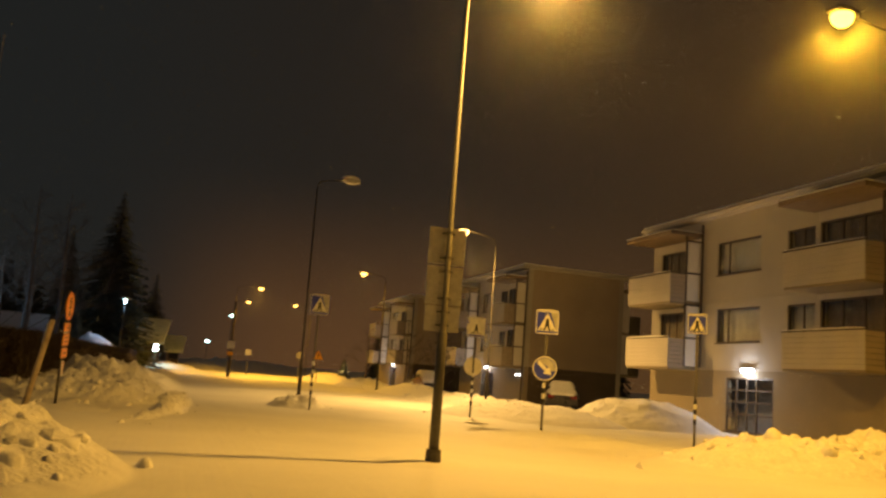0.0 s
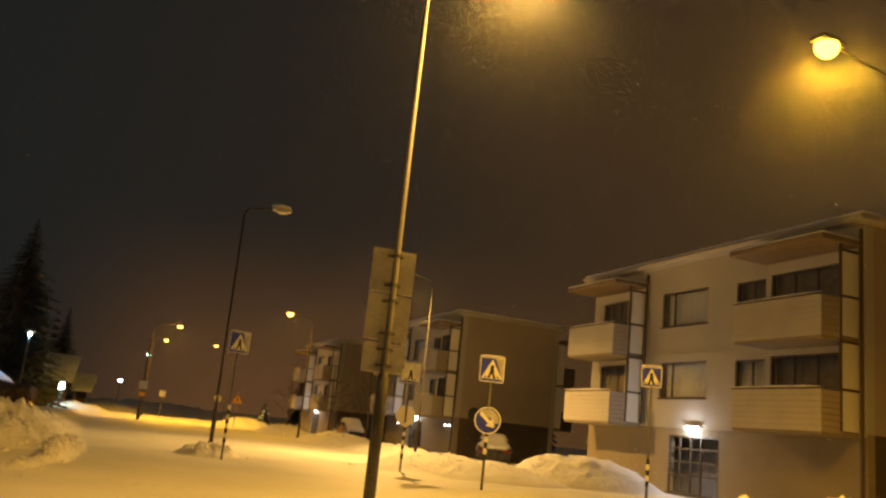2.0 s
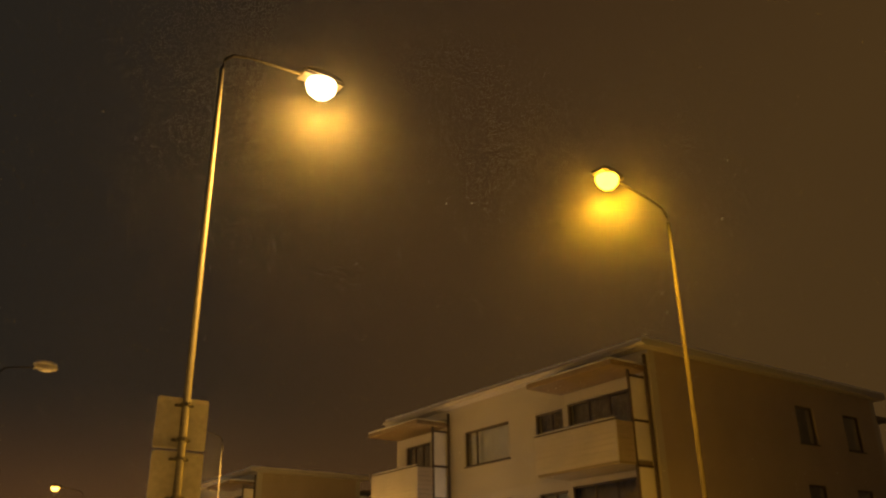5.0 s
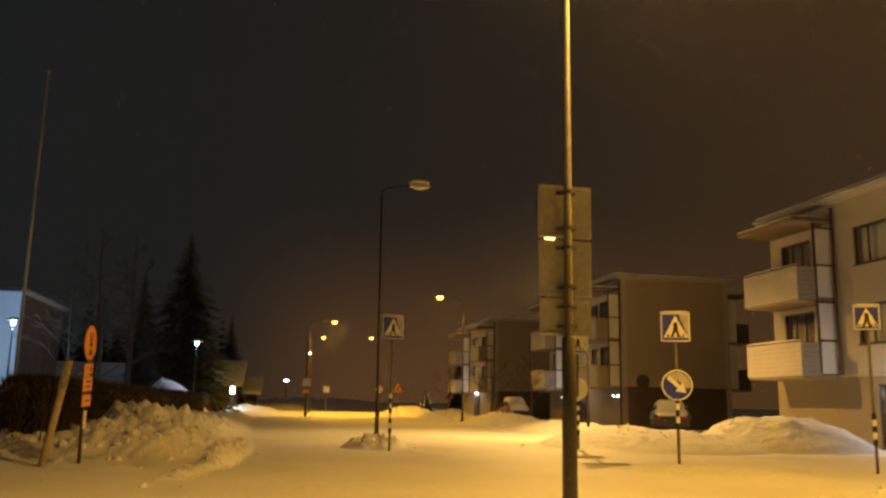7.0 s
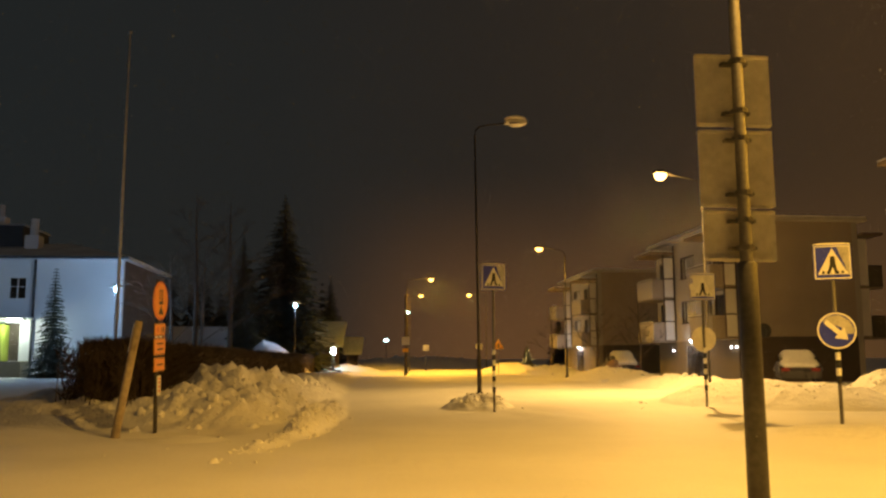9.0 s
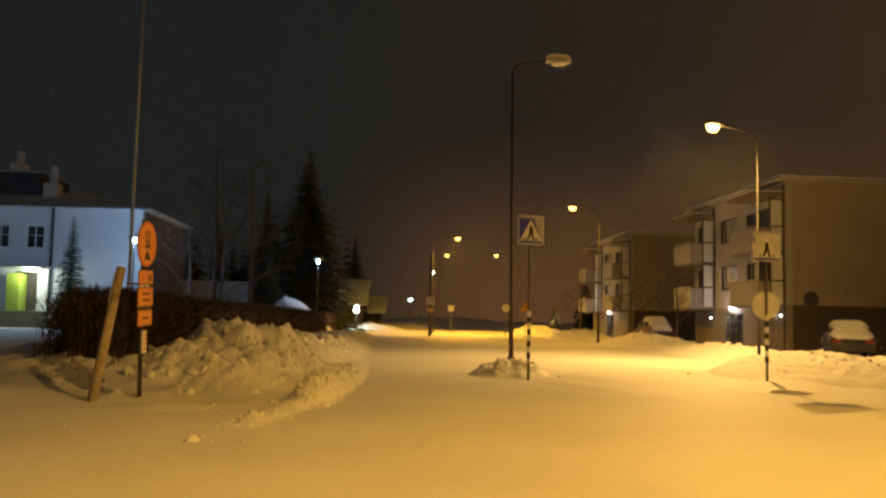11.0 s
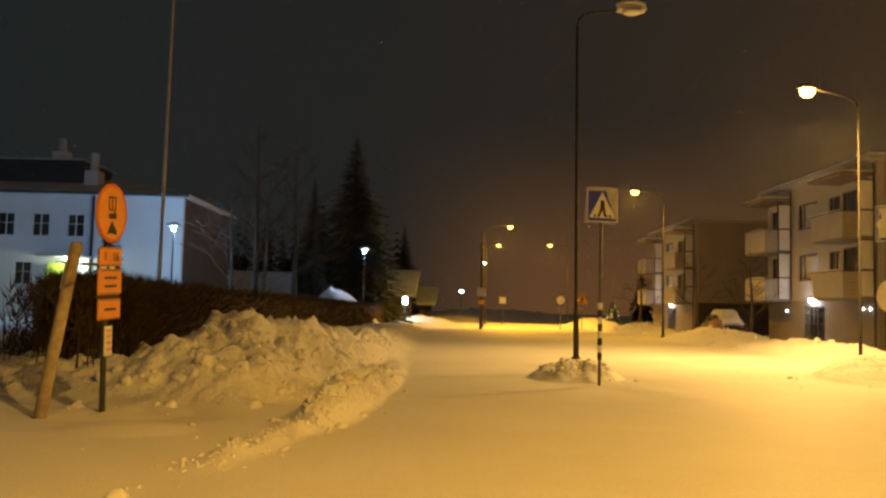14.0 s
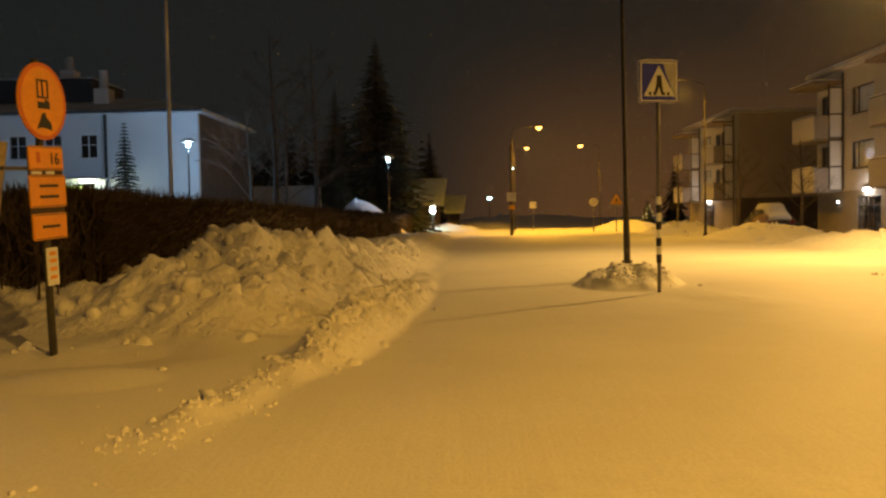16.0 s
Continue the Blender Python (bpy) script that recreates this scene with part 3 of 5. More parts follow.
def apartment_house(place, k=1.0, label="three-storey pale rendered apartment house with snowy roof", seed=1, deep=13.0):
    """Origin at the foot of the street front's near corner; the front runs along +y and faces -x. k: its length against the first house's."""
    h = thing("apartment_house", label, "building", place, group="row of apartment houses")
    long, eave, floor1, floor2, base = 14.0 * k, 8.45, 2.45, 5.10, -0.2

    def s(v):
        return v * k

    front = [(s(6.65), s(9.25), 6.1, 7.42), (s(6.65), s(9.25), 3.42, 4.76)]
    front += [(s(0.85), s(3.62), z + 0.1, z + 2.32) for z in (floor1, floor2)]
    front += [(s(3.86), s(5.2), z + 0.85, z + 2.25) for z in (floor1, floor2)]
    front += [(s(11.55), s(13.3), z + 0.1, z + 2.32) for z in (floor1, floor2)]
    part("wall", pierced(0, long, floor1, eave, front, 0.3, lambda u, d, z: (d, u, z)), RENDER_WALL, h, "pale rendered street front")
    door = (s(5.9), s(8.6), 0.08, 2.1)
    part("wall", pierced(0, long, base, floor1 - 0.004, [door], 0.27, lambda u, d, z: (d + 0.03, u, z)), PLINTH, h, "sand-coloured ground floor wall")
    ends = [(x, x + 1.1, z, z + 1.32) for x in (7.5, 10.55) if x < deep - 2 for z in (6.3, 3.6)]
    part("wall", pierced(0.3, deep - 0.3, floor1, eave, ends, 0.3, lambda u, d, z: (u, d, z)), END_WALL, h, "brown end wall")
    part("wall", box(0.3, deep - 0.3, 0.02, 0.3, base, floor1 - 0.004), DARK_CLAD, h, "dark clad foot of the end wall")
    part("wall", box(0.3, deep - 0.3, long - 0.3, long, base, eave), END_WALL, h, "brown end wall")
    part("wall", box(deep - 0.3, deep, 0, long, base, eave), RENDER_WALL, h)
    part("inner_wall", box(1.6, 1.7, 0.3, long - 0.3, base, eave), INTERIOR, h)
    part("inner_wall", box(1.7, deep - 0.3, 1.6, 1.7, base, eave), INTERIOR, h)
    for z in (floor1, floor2):
        part("floor_slab", box(0.3, deep - 0.3, 0.3, long - 0.3, z - 0.2, z), PLINTH, h)
        part("floor_band", box(-0.015, -0.002, 0, long, z - 0.09, z - 0.01), RENDER_WALL, h)
    roof = part("roof", box(-0.45, deep + 0.45, -0.3, long + 0.3, eave + 0.004, eave + 0.22, 0.02), BOARD, h, "pale roof fascia")
    part("roof_snow", snow_pad(-0.43, deep + 0.43, -0.28, long + 0.28, eave + 0.22, 0.16, seed), SNOW, roof, "snow lying on the roof", True)
    part("gutter", tube([(-0.5, -0.3, eave + 0.1), (-0.5, long + 0.3, eave + 0.1)], [0.06, 0.06], 8), BOARD, roof)
    for a, b in ((0.26, 3.72), (10.4, 13.66)):
        part("balcony_roof", box(-1.55, -0.02, s(a) - 0.15, s(b) + 0.15, 7.78, 7.95, 0.015), SOFFIT, h, "wooden balcony roof")
        part("roof_snow", snow_pad(-1.55, -0.03, s(a) - 0.15, s(b) + 0.15, 7.95, 0.14, seed + 3), SNOW, h, "snow on the balcony roof", True)
        for z in (floor1, floor2):
            balcony(h, s(a), s(b), z)
            part("cladding", box(-0.022, -0.003, s(a) + 0.02, s(b) - 0.02, z + 2.335, z + (2.5 if z == floor1 else 2.67)), BOARD, h, "pale boarding over the balcony door")
            for low, high in ((0.02, 1.12), (1.2, 2.46)):
                scr = part("screen", box(-0.64, -0.03, s(a) - 0.03, s(a) + 0.01, z + low, z + high, 0.006), PANEL, h, "white balcony screen")
                part("screen_rail", box(-0.66, -0.02, s(a) - 0.04, s(a) + 0.02, z + high + 0.002, z + high + 0.07), TRIM, scr)
        part("screen_post", box(-0.73, -0.665, s(a) - 0.04, s(a) + 0.03, floor1, 7.77), TRIM, h)
    part("downpipe", tube([(-0.08, 0.09, 0.0), (-0.08, 0.09, 8.3)], [0.055, 0.055], 8), TRIM, h)
    part("downpipe", tube([(-0.08, s(10.2), 2.45), (-0.08, s(10.2), 8.3)], [0.05, 0.05], 8), TRIM, h)
    for n, (a, b, c, d) in enumerate(front):
        wide = b - a
        bars = [a + wide * 0.75] if n < 2 else ([a + wide * 0.34, a + wide * 0.67] if wide > 1.6 else [a + wide * 0.45])
        # all but three get the grey-brown sheet that paints reflected haze
        window_unit(h, a, b, c, d, bars, curtain=True if n in (0, 1, 4) else "drawn")
    for n, (a, b, c, d) in enumerate(ends):
        w = window_unit(h, -b, -a, c, d, [])
        w.matrix_basis = Matrix(((0, -1, 0, 0), (1, 0, 0, 0), (0, 0, 1, 0), (0, 0, 0, 1)))
    a, b, c, d = door
    dr = window_unit(h, a, b, c, d, [a + (b - a) * 0.36, a + (b - a) * 0.56, a + (b - a) * 0.78], name="door", rows=(0.75, 1.2, 1.65))
    dr["label"] = "glazed entrance door with dark bars"
    part("door_handle", tube([(0.02, a + (b - a) * 0.52, 0.85), (0.02, a + (b - a) * 0.52, 1.25)], [0.015, 0.015], 6), STEEL, dr)
    lamp = part("wall_lamp", box(-0.12, -0.003, s(7.24) - 0.32, s(7.24) + 0.32, 2.3, 2.44, 0.03), BOWL_WHITE, h, "glowing white wall lamp over the entrance")
    part("lamp_bracket", box(-0.125, -0.004, s(7.24) - 0.34, s(7.24) + 0.34, 2.445, 2.475), TRIM, lamp)
    # balconies on the yard side
    for z in (floor1, floor2):
        back = part("balcony", box(deep + 0.003, deep + 1.4, s(0.3), s(3.7), z - 0.14, z), PLINTH, h)
        part("front_panel", box(deep + 1.4, deep + 1.44, s(0.3), s(3.7), z - 0.06, z + 1.1), DARK_CLAD, back)
        part("screen", box(deep + 0.02, deep + 0.62, s(0.3) - 0.03, s(0.3) + 0.01, z + 0.02, z + 2.5), PANEL, back)
        part("side_panel", box(deep + 0.66, deep + 1.39, s(0.3) - 0.03, s(0.3) + 0.01, z - 0.06, z + 1.1), DARK_CLAD, back)
    part("balcony_roof", box(deep + 0.46, deep + 1.55, s(0.2), s(3.8), 7.78, 7.93), SOFFIT, h)
    return h


apartment_house((20.3, 17.1, 0.0), 1.0, "three-storey pale rendered apartment house with white boarded balconies", 1)
apartment_house((20.3, 45.35, -0.13), 0.86, "apartment house with brown end wall and lit entrance", 2, 6.6)
apartment_house((20.3, 71.3, -0.13), 0.86, "distant pale apartment house with brown end wall", 3, 6.6)
point_light("entrance_light", (20.02, 24.34, 2.2), 60, WHITE, 0.08)
point_light("entrance_light", (20.02, 51.58, 2.07), 60, WHITE, 0.08)
point_light("entrance_light", (20.02, 77.53, 2.07), 60, WHITE, 0.08)


# ---- street lamps ----
def street_lamp(x, y, tall, reach, turn, bowl, watts, colour, label, snow=False, base_z=0.0, thin=1.0, lean=0.0):
    """A tapered steel pole with a bent arm that carries the head; the arm points along local +x."""
    t = thing("street_lamp", label, "street lamp", (x, y, base_z), turn, "street lamps")
    t.matrix_basis = pose(x, y, base_z, 0, lean, turn)
    part("pole", tube([(0, 0, -0.2), (0, 0, 1.2), (0, 0, 1.25), (0, 0, tall - 0.25)], [0.07 * thin, 0.066 * thin, 0.048 * thin, 0.03 * thin], 14), STEEL if tall == 8.1 else MID_POLE if tall > 7.7 and y < 30 else FAR_POLE, t, smooth=True)
    if tall > 8:
        part("sleeve", tube([(0, 0, 0.0), (0, 0, 1.9), (0, 0, 1.92)], [0.076, 0.072, 0.05], 14), DARK_STEEL, t, "dark lower sleeve of the pole", True)
    bend = [(0, 0, tall - 0.25), (0.03, 0, tall - 0.08), (0.14, 0, tall + 0.03), (0.4, 0, tall + 0.09), (reach - 0.25, 0, tall + 0.16)]
    part("arm", tube(bend, [0.03, 0.026, 0.021, 0.019, 0.019], 10), FAR_POLE, t, smooth=True)
    hz = tall + 0.16
    head = slab([(-0.34, 0.0), (-0.3, 0.09), (-0.05, 0.15), (0.22, 0.13), (0.33, 0.06), (0.36, 0.0)], -0.15, 0.15)
    bmesh.ops.bevel(head, geom=head.edges[:], offset=0.03, segments=2, affect="EDGES")
    bmesh.ops.translate(head, verts=head.verts, vec=(reach, 0, hz - 0.02))
    hd = part("lamp_head", head, DARK_STEEL if watts else PLATE_BACK, t, smooth=False)
    deep = 1.0 if watts else 0.3
    # bowl swollen and rounded to the size of the lamp's glare
    bw = lathe([(r, q * deep) for r, q in ((0.05, -0.235), (0.13, -0.215), (0.195, -0.15), (0.225, -0.06), (0.215, 0.0))], 20, squash=0.9)
    bmesh.ops.translate(bw, verts=bw.verts, vec=(reach + 0.03, 0, hz - 0.025))
    part("diffuser", bw, bowl, hd, "glowing lamp bowl" if watts else "unlit frosted lamp bowl", True).visible_shadow = False
    part("collar", tube([(0, 0, -0.02), (0, 0, 0.22)], [0.12 * thin, 0.11 * thin], 12), DARK_STEEL, t)
    if snow:
        cap = lathe([(0.34, 0.0), (0.33, 0.05), (0.24, 0.10), (0.08, 0.13)], 18, squash=0.5)
        bmesh.ops.translate(cap, verts=cap.verts, vec=(reach, 0, hz + 0.1))
        part("snow_cap", cap, SNOW, hd, "cap of snow on the lamp head", True)
    if watts:
        m = t.matrix_basis @ Vector((reach + 0.03, 0, hz - 0.15))
        down_light("street_light", m, watts, colour)
        # added light so that the flakes packed round the bowl glow on all sides
        point_light("halo_light", m, watts * 0.055, colour, 0.1)
    return t


street_lamp(3.80, 9.90, 8.10, 1.45, 2, BOWL_WARM, 2000, WARM, "tall steel street lamp carrying sign boards, lit warm white")
street_lamp(13.05, 10.2, 8.38, 1.85, 186, BOWL_SODIUM, 2600, SODIUM, "tall street lamp lit deep yellow beside the snow bank")
street_lamp(4.28, 27.38, 7.75, 1.2, 2, BOWL_OFF, 0, SODIUM, "dark unlit street lamp on the snowy island", True, 0.1, 0.9, lean=-0.6)
street_lamp(13.35, 33.15, 7.6, 1.95, 203, BOWL_AMBER, 5600, PALE, "street lamp lit warm yellow before the middle house", thin=0.8)
street_lamp(13.33, 54.1, 7.75, 1.8, 200, BOWL_ORANGE, 1700, SODIUM, "street lamp lit yellow beside the ploughed bank")
street_lamp(4.75, 75.5, 7.95, 2.05, 0, BOWL_ORANGE, 6000, SODIUM, "distant street lamp lit yellow", thin=0.9)
street_lamp(5.95, 93.4, 7.9, 1.2, 0, BOWL_ORANGE, 2200, SODIUM, "distant street lamp lit yellow", thin=0.9)
street_lamp(13.9, 91.3, 7.85, 1.75, 180, BOWL_ORANGE, 3500, SODIUM, "distant street lamp lit yellow", thin=0.9)


def park_lamp(x, y, tall, watts, label):
    t = thing("park_lamp", label, "park lamp", (x, y, 0), group="park lamps")
    part("pole", tube([(0, 0, -0.3), (0, 0, 1.0), (0, 0, tall - 0.35)], [0.06, 0.055, 0.04], 10), DARK_STEEL, t)
    part("diffuser", lathe([(0.08, tall - 0.40), (0.11, tall - 0.38), (0.13, tall - 0.12), (0.13, tall - 0.1)], 16), BOWL_COOL, t, "glowing blue-white lamp glass", True)
    hat = part("hat", lathe([(0.48, tall - 0.098), (0.46, tall - 0.06), (0.2, tall + 0.02), (0.05, tall + 0.05)], 18), WHITE_PAINT, t, smooth=True)
    part("snow_cap", lathe([(0.36, tall - 0.03), (0.3, tall + 0.06), (0.1, tall + 0.12)], 16), SNOW, hat, "", True)
    if watts:
        point_light("park_light", (x, y, tall - 0.5), watts, COOL, 0.12)
    return t


park_lamp(-4.35, 71.3, 5.75, 460, "slim park lamp with blue-white light before a dark spruce")
park_lamp(-14.5, 58.4, 5.9, 620, "slim park lamp with blue-white light before the white house")

park_lamp(-24.6, 45.5, 5.9, 1200, "slim park lamp with blue-white light in the snowy yard")


# ---- traffic signs ----
def striped_post(parent, tall, r=0.03, z0=0.45, bands=6, band=0.13):
    p = part("post", tube([(0, 0, -0.6), (0, 0, tall)], [r, r], 12), STEEL, parent, "galvanised post", True)
    for k in range(bands):
        part("band", tube([(0, 0, z0 + k * band), (0, 0, z0 + (k + 1) * band - 0.003)], [r + 0.012] * 2, 12), SIGN_BLACK if k % 2 == 0 else SIGN_WHITE, p)
    return p


def crossing_plate(parent, z, size=0.64, offset=-0.045, snowy=0):
    """A square pedestrian crossing sign that faces local -y; its figure is kept to plain bars."""
    h = size / 2
    pl = part("sign_plate", rounded_plate(h, h, z, offset, offset + 0.004), SIGN_BLUE, parent, "blue square crossing sign with white triangle")
    part("sign_back", rounded_plate(h, h, z, offset + 0.005, offset + 0.02), PLATE_BACK, pl)
    rim = bmesh.new()
    for x0, x1, z0, z1 in ((-h + 0.02, h - 0.02, z + h - 0.036, z + h - 0.016), (-h + 0.02, h - 0.02, z - h + 0.016, z - h + 0.036), (-h + 0.016, -h + 0.036, z - h + 0.036, z + h - 0.036), (h - 0.036, h - 0.016, z - h + 0.036, z + h - 0.036)):
        box(x0, x1, offset - 0.005, offset - 0.001, z0, z1, bm=rim)
    part("border", rim, SIGN_WHITE, pl, "thin white border")
    tri = [(-h * 0.80, z - h * 0.70), (h * 0.80, z - h * 0.70), (0, z + h * 0.80)]
    part("triangle", slab(tri, offset - 0.006, offset - 0.001), SIGN_WHITE, pl, "white triangle")
    part("pictogram_bar", slab([(-0.035, z + 0.1), (0.035, z + 0.1), (0.05, z - 0.05), (0.075, z - 0.2), (0.035, z - 0.2), (0.0, z - 0.08), (-0.05, z - 0.2), (-0.09, z - 0.2), (-0.045, z - 0.04)], offset - 0.010, offset - 0.007), SIGN_BLACK, pl, "plain dark bar")
    for k in (-2, -1, 1, 2):
        part("stripe", box(k * 0.075 - 0.02, k * 0.075 + 0.02, offset - 0.010, offset - 0.007, z - h * 0.66, z - h * 0.5), SIGN_BLACK, pl)
    if snowy:
        # frozen snow clings to the field and leaves only an upper corner and a low strip of blue
        left = 0.07 if snowy == 1 else -0.29
        low = [(0.19, z - 0.05), (0.22, z - h + 0.09)] if snowy == 1 else [(left - 0.06, z + 0.02), (left, z - 0.12), (-h + 0.015, z - 0.16), (-h + 0.015, z - h + 0.075), (0.0, z - h + 0.09)]
        edge = [(h - 0.015, z + h - 0.015), (left, z + h - 0.015), (left + 0.05, z + 0.12), *low, (h - 0.015, z - h + 0.07)]
        part("snow_film", slab(edge, offset - 0.0008, offset - 0.0002), FROST if snowy == 1 else FILM, pl, "film of frozen snow on the sign")
    for dz in (-0.18, 0.18):
        part("clamp", tube([(0, 0, z + dz - 0.02), (0, 0, z + dz + 0.02)], [0.042, 0.042], 10), STEEL, pl)
    part("snow_cap", snow_pad(-h, h, offset - 0.015, offset + 0.03, z + h, 0.03, 8, 0.1), SNOW, pl, "", True)
    return pl


def rounded_plate(hx, hz, z, y0, y1, r=0.04):
    pts = []
    for cx, cz, a0 in ((hx - r, hz - r, 0), (-hx + r, hz - r, 90), (-hx + r, -hz + r, 180), (hx - r, -hz + r, 270)):
        for k in range(4):
            a = radians(a0 + k * 30)
            pts.append((cx + r * math.cos(a), z + cz + r * math.sin(a)))
    return slab(pts, y0, y1)


def arrow_disc(parent, z, r=0.31, offset=-0.045, blank=False):
    d = part("round_sign", slab(disc_outline(r, 0, z), offset, offset + 0.015), BRIGHTENED_BACK if blank else SIGN_BLUE, parent, "plain back of a round sign" if blank else "round blue arrow sign with white ring")
    if not blank:
        ring = bmesh.new()
        a, b = disc_outline(r - 0.005, 0, z, 36), disc_outline(r - 0.032, 0, z, 36)
        va, vb = [ring.verts.new((x, offset - 0.003, q)) for x, q in a], [ring.verts.new((x, offset - 0.003, q)) for x, q in b]
        for k in range(36):
            ring.faces.new((va[k], va[(k + 1) % 36], vb[(k + 1) % 36], vb[k]))
        part("ring", ring, SIGN_WHITE, d, "white ring")
        pts = []
        for u, w in ((-0.23, 0.04), (0.05, 0.04), (0.05, 0.12), (0.23, 0.0), (0.05, -0.12), (0.05, -0.04), (-0.23, -0.04)):
            c = math.cos(radians(-42)), math.sin(radians(-42))
            pts.append((u * c[0] - w * c[1], z + u * c[1] + w * c[0]))
        frost = [(-0.22, z + 0.17), (-0.05, z + 0.10), (0.06, z + 0.06), (0.16, z - 0.06), (0.265, z - 0.05), (0.27, z + 0.02), (0.2, z + 0.17), (0.06, z + 0.26), (-0.1, z + 0.25)]
        part("snow_film", slab(frost, offset - 0.0012, offset - 0.0004), FROST, d, "film of frozen snow on the disc")
        part("arrow", slab(pts, offset - 0.008, offset - 0.002), SIGN_WHITE, d, "white arrow pointing down")
    return d


def crossing_sign(x, y, base, turn, plate_z, label, disc=None, blank=False, snowy=0, stripes=(0.45, 6), back=False, tall=None, size=0.64):
    t = thing("crossing_sign", label, "traffic sign", (x, y, base), turn, "crossing signs")
    striped_post(t, tall or plate_z + 0.28, z0=stripes[0], bands=stripes[1])
    crossing_plate(t, plate_z, size, snowy=snowy)
    if back:
        other = crossing_plate(t, plate_z, snowy=snowy)
        other.matrix_basis = pose(0, 0, 0, 0, 0, 180)
    if disc:
        arrow_disc(t, disc, blank=blank)
    return t


crossing_sign(9.0, 17.6, 0.04, -22, 2.80, "blue crossing sign over a round blue arrow disc", disc=1.64, snowy=1, stripes=(0.76, 5), size=0.60)
crossing_sign(4.25, 24.6, 0.0, 12, 3.24, "snow-spattered blue crossing sign on a striped island post", snowy=1, stripes=(0.42, 8), back=True)
crossing_sign(9.43, 24.15, 0.0, 178, 2.98, "snow-covered crossing sign above the blank back of a disc", disc=1.70, blank=True, snowy=2, stripes=(0.45, 8), back=True)
crossing_sign(13.1, 17.1, 0.35, -40, 2.80, "blue crossing sign on a striped post behind the snow bank", stripes=(0.2, 5), size=0.52)


# ---- boards on the near lamp pole ----
def sign_boards():
    t = thing("sign_board", "stack of three blank aluminium sign backs clamped to the pole", "traffic sign", (3.80, 9.90, 0), 0)
    for n, (z0, z1, w) in enumerate(((2.94, 3.50, 0.29), (2.33, 2.915, 0.285), (1.93, 2.31, 0.275))):
        b = part("board", rounded_plate(w, (z1 - z0) / 2, (z0 + z1) / 2, 0.085, 0.10, 0.02), PLATE_BACK, t, "plain back of a traffic sign")
        part("flange", box(-w + 0.01, w - 0.01, 0.06, 0.084, z1 - 0.03, z1 - 0.01), PLATE_BACK, b)
        part("flange", box(-w + 0.01, w - 0.01, 0.06, 0.084, z0 + 0.01, z0 + 0.03), PLATE_BACK, b)
        for z in (z0 + 0.09, z1 - 0.09):
            c = part("clamp", tube([(0, 0, z - 0.018), (0, 0, z + 0.018)], [0.062, 0.062], 12), STEEL, b)
            part("bolt", box(-0.10, 0.10, 0.03, 0.083, z - 0.012, z + 0.012), STEEL, c)
    return t


sign_boards()


